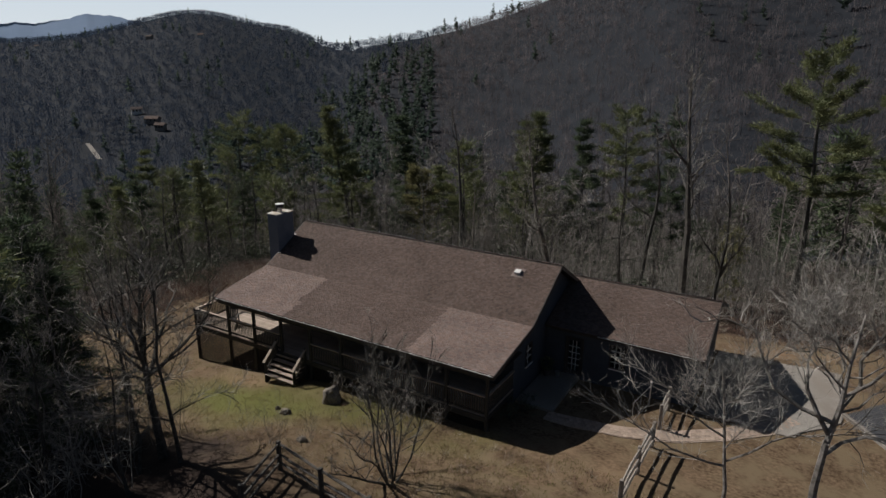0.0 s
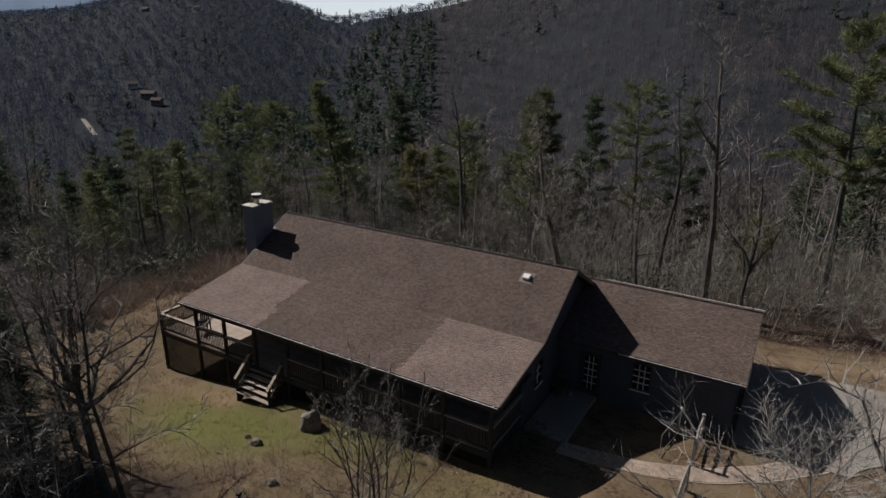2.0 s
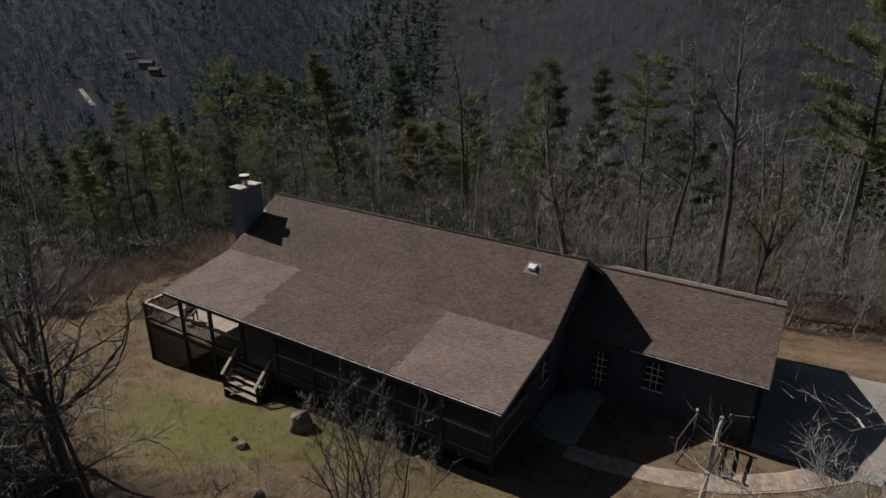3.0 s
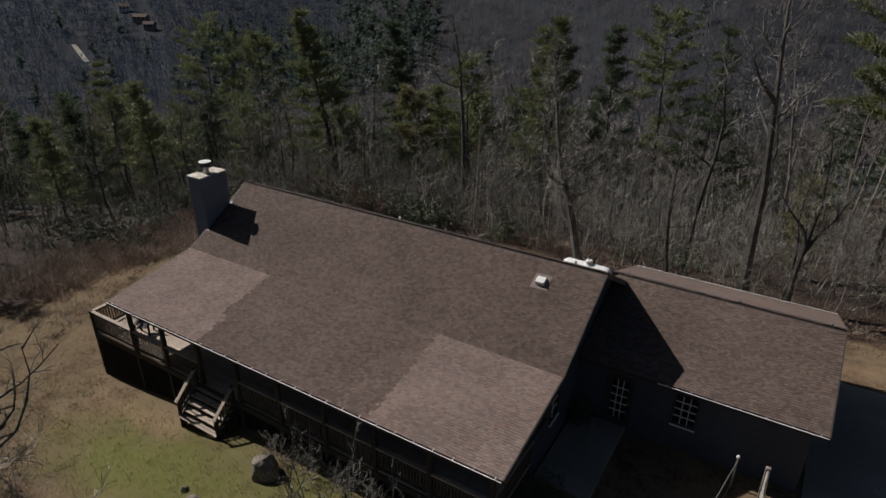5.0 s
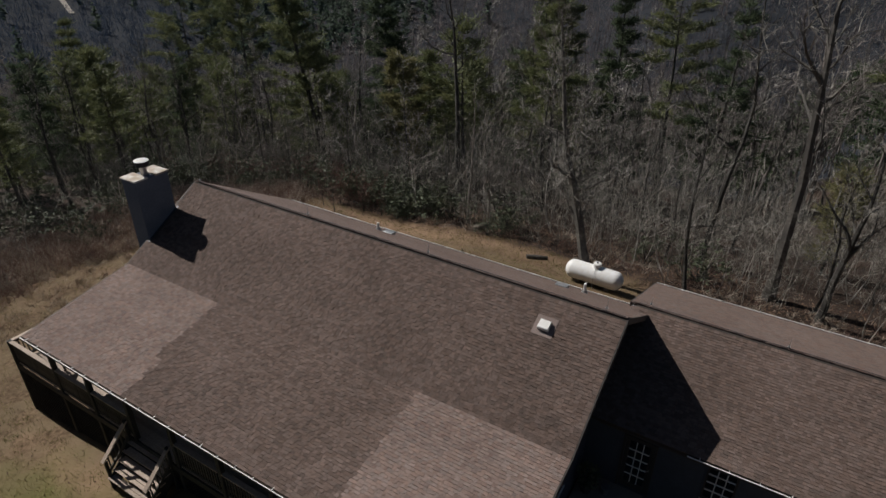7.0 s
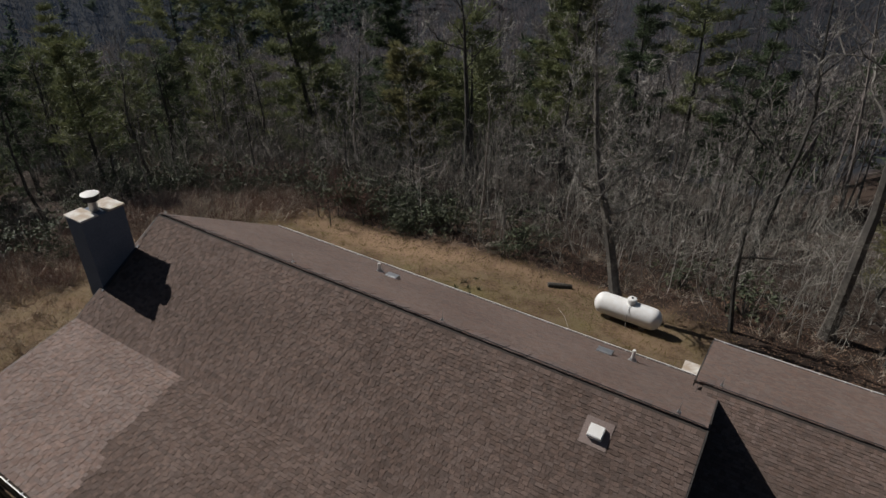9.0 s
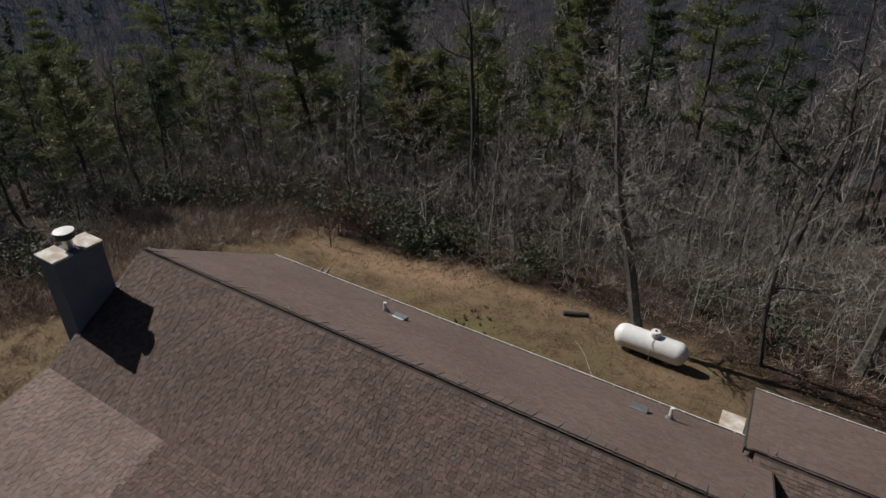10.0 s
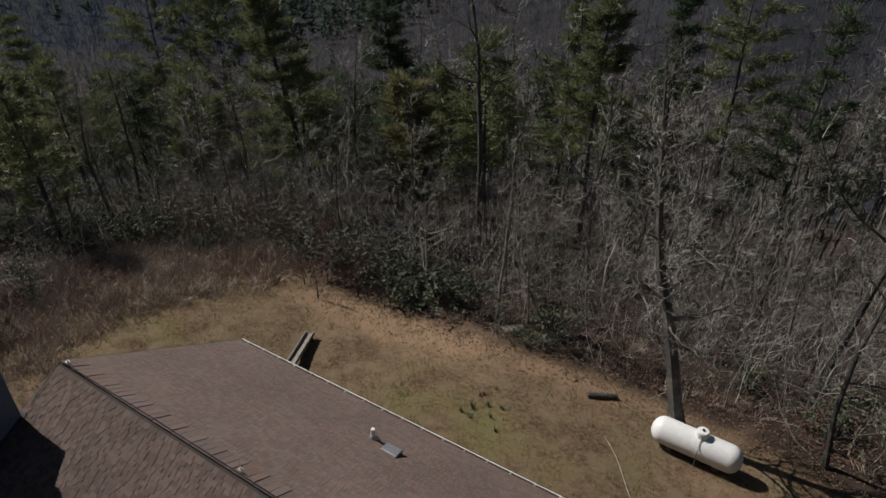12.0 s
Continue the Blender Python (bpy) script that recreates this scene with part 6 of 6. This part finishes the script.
def build_understory():
    thick = [thin_tree(500 + k, 3.0 + 0.6 * k, limbs=8, subs=3, twigs=2, low=0.16, spread=0.42, w=0.009, stems=2, rise=0.35, bend=0.2) for k in range(5)]
    pale = [both(bare_tree(520 + k, 5.8, 0.036, limbs=9, subs=3, twigs=4, low=0.25, spread=0.28, twig_r=0.006, sides=3, wig=0.12)) for k in range(4)]
    pl, pp = [], []
    for x, y in spots(-24, 38, 14.5, 24, 1.25, 0.5, -0.3) + spots(-24, 38, 24, 38, 1.8, 0.5) + spots(-44, -24, 8, 40, 2.3, 0.5) + spots(-32, -14, -3, 15, 1.9, 0.5) + spots(-30, -12.5, -14, -3, 1.7, 0.5) + spots(-26, 10.5, -26, -12.5, 1.15, 0.5, -1.2) + spots(30, 44, -14, 14, 2.6, 0.5):
        if y < 0 and x > 5.0 + 0.3 * (-12.5 - y):
            continue
        row = (x, y, ground_z(x, y), rng.uniform(0, 6.28), rng.uniform(0.6, 1.45) * (1.05 if y > 19 else 0.85))
        if rng.random() < (0.07 if y > 0 else 0.05):
            pp.append((rng.randrange(4), *row))
        else:
            pl.append((rng.randrange(5), *row))
    merge("underbrush", thick, pl, TWIG, "tangled bare grey-brown underbrush", "brush")
    merge("saplings", pale, pp, TWIG_PALE, "thin pale bare saplings in the wood's edge", "saplings")
    # dry red-brown brush on the slope beside the chimney
    stalk = []
    rs = random.Random(8)
    for k in range(4):
        s = Shape()
        for i in range(20):
            b = Vector((rs.gauss(0, 0.25), rs.gauss(0, 0.35), 0))
            sliver(s, rs, b, b + Vector((rs.gauss(0, 0.35), rs.gauss(0, 0.5), rs.uniform(0.25, 0.9))), 0.014)
        stalk.append(s)
    pr = []
    for _ in range(2700):
        x, y = rng.uniform(-20, -6), rng.uniform(-5, 16.5)
        edge = -11.0 + 0.3 * max(y - 2, 0) + 0.7 * math.sin(y * 0.7)
        if x < edge + rng.gauss(0, 0.5):
            pr.append((rng.randrange(4), x, y, ground_z(x, y), rng.uniform(0, 6.28), rng.uniform(0.5, 1.15)))
    for _ in range(450):
        x = rng.uniform(-8, 32)
        y = 14.6 + 0.06 * abs(x - 5) - 2.2 * float(step(14, 24, x)) + abs(rng.gauss(0, 1.6))
        pr.append((rng.randrange(4), x, y, ground_z(x, y), rng.uniform(0, 6.28), rng.uniform(0.25, 0.7)))
    for _ in range(420):
        x, y = rng.uniform(-13, -6.5), rng.uniform(-7, 4)
        pr.append((rng.randrange(4), x, y, ground_z(x, y), rng.uniform(0, 6.28), rng.uniform(0.2, 0.55)))
    for _ in range(520):
        x, y = rng.uniform(9, 28), rng.uniform(-14.5, -8)
        pr.append((rng.randrange(4), x, y, ground_z(x, y), rng.uniform(0, 6.28), rng.uniform(0.15, 0.38)))
    merge("dry_brush", stalk, pr[::2], BRUSH, "dry tan weeds and brambles", "brush")
    merge("dry_brush", stalk, pr[1::2], SHRUB_RED, "dry red-brown weeds and brambles", "brush")
    # a dense dark red-brown thicket in the wood's edge
    red = [thin_tree(560 + k, 2.2, limbs=7, subs=4, twigs=5, low=0.1, spread=0.34, w=0.009, stems=4) for k in range(3)]
    merge("thicket", red, [(rng.randrange(3), x, y, ground_z(x, y), rng.uniform(0, 6.28), rng.uniform(0.7, 1.3)) for x, y in
                           [(rng.gauss(-19, 4.0), rng.gauss(18.5, 2.0)) for _ in range(70)] + [(rng.gauss(-6.5, 2.0), rng.gauss(16.6, 0.8)) for _ in range(22)] if not is_open(x, y)],
          SHRUB_RED, "dark red-brown leafless thicket", "brush")
    clumps = [(rng.uniform(-20, -10), rng.uniform(-4, 14)) for _ in range(100)]
    low = [(x, y) for x, y in clumps if x < -11.0 + 0.3 * max(y - 2, 0)] + [(rng.gauss(9.8, 1.8), rng.gauss(-12.6, 0.6)) for _ in range(16)] \
        + [(rng.uniform(-9, 3), rng.uniform(-15, -12)) for _ in range(14)]
    merge("thicket", thick, [(rng.randrange(5), x, y, ground_z(x, y), rng.uniform(0, 6.28), rng.uniform(0.2, 0.42)) for x, y in low], TWIG, "low bare grey-brown bushes on the rough grass", "brush")
    # broad-leaved evergreen shrubs along the back edge
    src = []
    for k in range(3):
        s, w = Shape(), Shape()
        rl = random.Random(30 + k)
        for i in range(42):
            c = Vector((rl.gauss(0, 0.75), rl.gauss(0, 0.75), rl.uniform(0.25, 1.75)))
            if i < 12:
                w.tube([(0, 0, -0.1), (c.x * 0.6, c.y * 0.6, c.z * 0.6), c], [0.03, 0.02, 0.01], 4, cap=False)
            for j in range(11):
                leaf(s, c + Vector((rl.gauss(0, 0.12), rl.gauss(0, 0.12), rl.gauss(0, 0.1))), Vector((rl.gauss(0, 1), rl.gauss(0, 1), 0.3)), 0.2, 0.045, rl)
        shrub = tree_thing("rhododendron", (w, s), BARK, RHODO, "glossy dark evergreen rhododendron bush", "shrub", "evergreen shrubs at the wood's edge", "leaves")
        for child in shrub.children:
            if child.name.startswith("trunk"):
                child.name = "stem"
                tagged(child, kind="stuff")
        src.append(shrub)
    used = set()
    beds = ((-27, 19, 5.5, 3.0, 34), (-27, 12.5, 4.0, 2.2, 20), (-18, 16.5, 3.5, 1.4, 16), (-21, 4, 3.0, 3.5, 16), (-4.2, 17.0, 2.9, 1.0, 26), (-1.0, 16.6, 1.6, 0.9, 8), (6.0, 17.2, 2.5, 1.2, 5), (13, 17.5, 3.0, 1.5, 2))
    for x, y in [(cx + rng.gauss(0, sx), cy + rng.gauss(0, sy)) for cx, cy, sx, sy, n in beds for _ in range(n)]:
        if is_open(x, y):
            continue
        k = rng.randrange(3)
        m = pose(x, y, ground_z(x, y), 0, 0, rng.uniform(0, 360)) @ Matrix.Scale(rng.uniform(0.6, 1.25), 4)
        if k in used:
            copy_thing(src[k], m)
        else:
            src[k].matrix_basis = m
            used.add(k)
    for x, y, s in ((17.3, -4.75, 0.42), (16.95, -5.6, 0.35), (-1.2, 14.8, 0.5), (5.4, 14.6, 0.5), (6.2, 14.9, 0.4)):
        copy_thing(src[0], pose(x, y, ground_z(x, y), 0, 0, x * 40) @ Matrix.Scale(s, 4))


build_understory()


def build_litter():
    """Fallen leaves under the trees, and tufts of grass on the lawn."""
    v, f = [], []
    rl = random.Random(21)
    for _ in range(20000):
        x = rl.uniform(-12, 34)
        y = 13.8 + 0.06 * abs(x - 5) - 2.2 * float(step(14, 24, x)) + rl.gauss(0, 1.4) + abs(rl.gauss(0, 2.2))
        if _ % 11 == 3:
            x, y = rl.uniform(-9, 29), rl.uniform(-15, -7.6) if rl.random() < 0.7 else rl.gauss(-8.6, 0.5)
        z = ground_z(x, y) + 0.012 if len(v) % 4 else ground_z(x, y) + 0.02
        a, s = rl.uniform(0, 6.28), rl.uniform(0.018, 0.04) if y < 0 else rl.uniform(0.03, 0.065)
        c, d = math.cos(a) * s, math.sin(a) * s
        k = len(v)
        v += [(x - c, y - d, z), (x + d * 0.6, y - c * 0.6, z + rl.uniform(0, 0.03)), (x + c, y + d, z + rl.uniform(0, 0.04)), (x - d * 0.6, y + c * 0.6, z + rl.uniform(0, 0.03))]
        f.append((k, k + 1, k + 2, k + 3))
    me = bpy.data.meshes.new("leaf_litter")
    me.from_pydata(v, [], f)
    me.materials.append(LITTER)
    tagged(new("leaf_litter", me), "rust-brown fallen leaves along the wood's edge", "leaves", kind="stuff")
    tufts = []
    for k in range(5):
        s = Shape()
        for i in range(5):
            b = Vector((rl.gauss(0, 0.07), rl.gauss(0, 0.07), -0.01))
            w = Vector((rl.gauss(0, 1), rl.gauss(0, 1), 0)).normalized() * 0.007
            s.add([b - w, b + w, b + Vector((rl.gauss(0, 0.05), rl.gauss(0, 0.05), rl.uniform(0.05, 0.13)))], [(0, 1, 2)])
        tufts.append(s)
    pg = []
    for _ in range(17000):
        if rl.random() < 0.35:
            x, y = rl.uniform(-4, 27), rl.uniform(-14, -7.6)
        else:
            x, y = rl.uniform(-12, 17), rl.uniform(5.0, 14.5)
        if rl.random() < 0.22:
            x, y = rl.uniform(-13, -1.5), rl.uniform(-13, 8)
        if 16.4 < x < 19 and y > -4.4 and y < 5 or x > 19 and y > -5.3 - 0.0 and y < 0 and abs(y - path_mid((x - 18.3) / 9.6)[1]) < 0.75:
            continue
        pg.append((rl.randrange(5), x, y, ground_z(x, y), rl.uniform(0, 6.28), rl.uniform(0.6, 1.5)))
    merge("grass", tufts, pg, GRASS, "short dry winter grass", "grass")
    # dark spring shoots on the back lawn
    for i in range(11):
        x, y = 6.3 + rl.gauss(0, 0.55), 9.6 + rl.gauss(0, 0.45)
        s = Shape()
        for k in range(16):
            b = Vector((rl.gauss(0, 0.03), rl.gauss(0, 0.03), 0))
            w = Vector((rl.gauss(0, 1), rl.gauss(0, 1), 0)).normalized() * 0.013
            s.add([b - w, b + w, b + Vector((rl.gauss(0, 0.09), rl.gauss(0, 0.09), rl.uniform(0.16, 0.3)))], [(0, 1, 2)])
        ob = tagged(new("plant_clump", quick(s, "plant_clump", RHODO)), "small dark green clump of shoots on the lawn", "plant", "shoots on the back lawn")
        ob.matrix_basis = pose(x, y, ground_z(x, y) - 0.01)


build_litter()
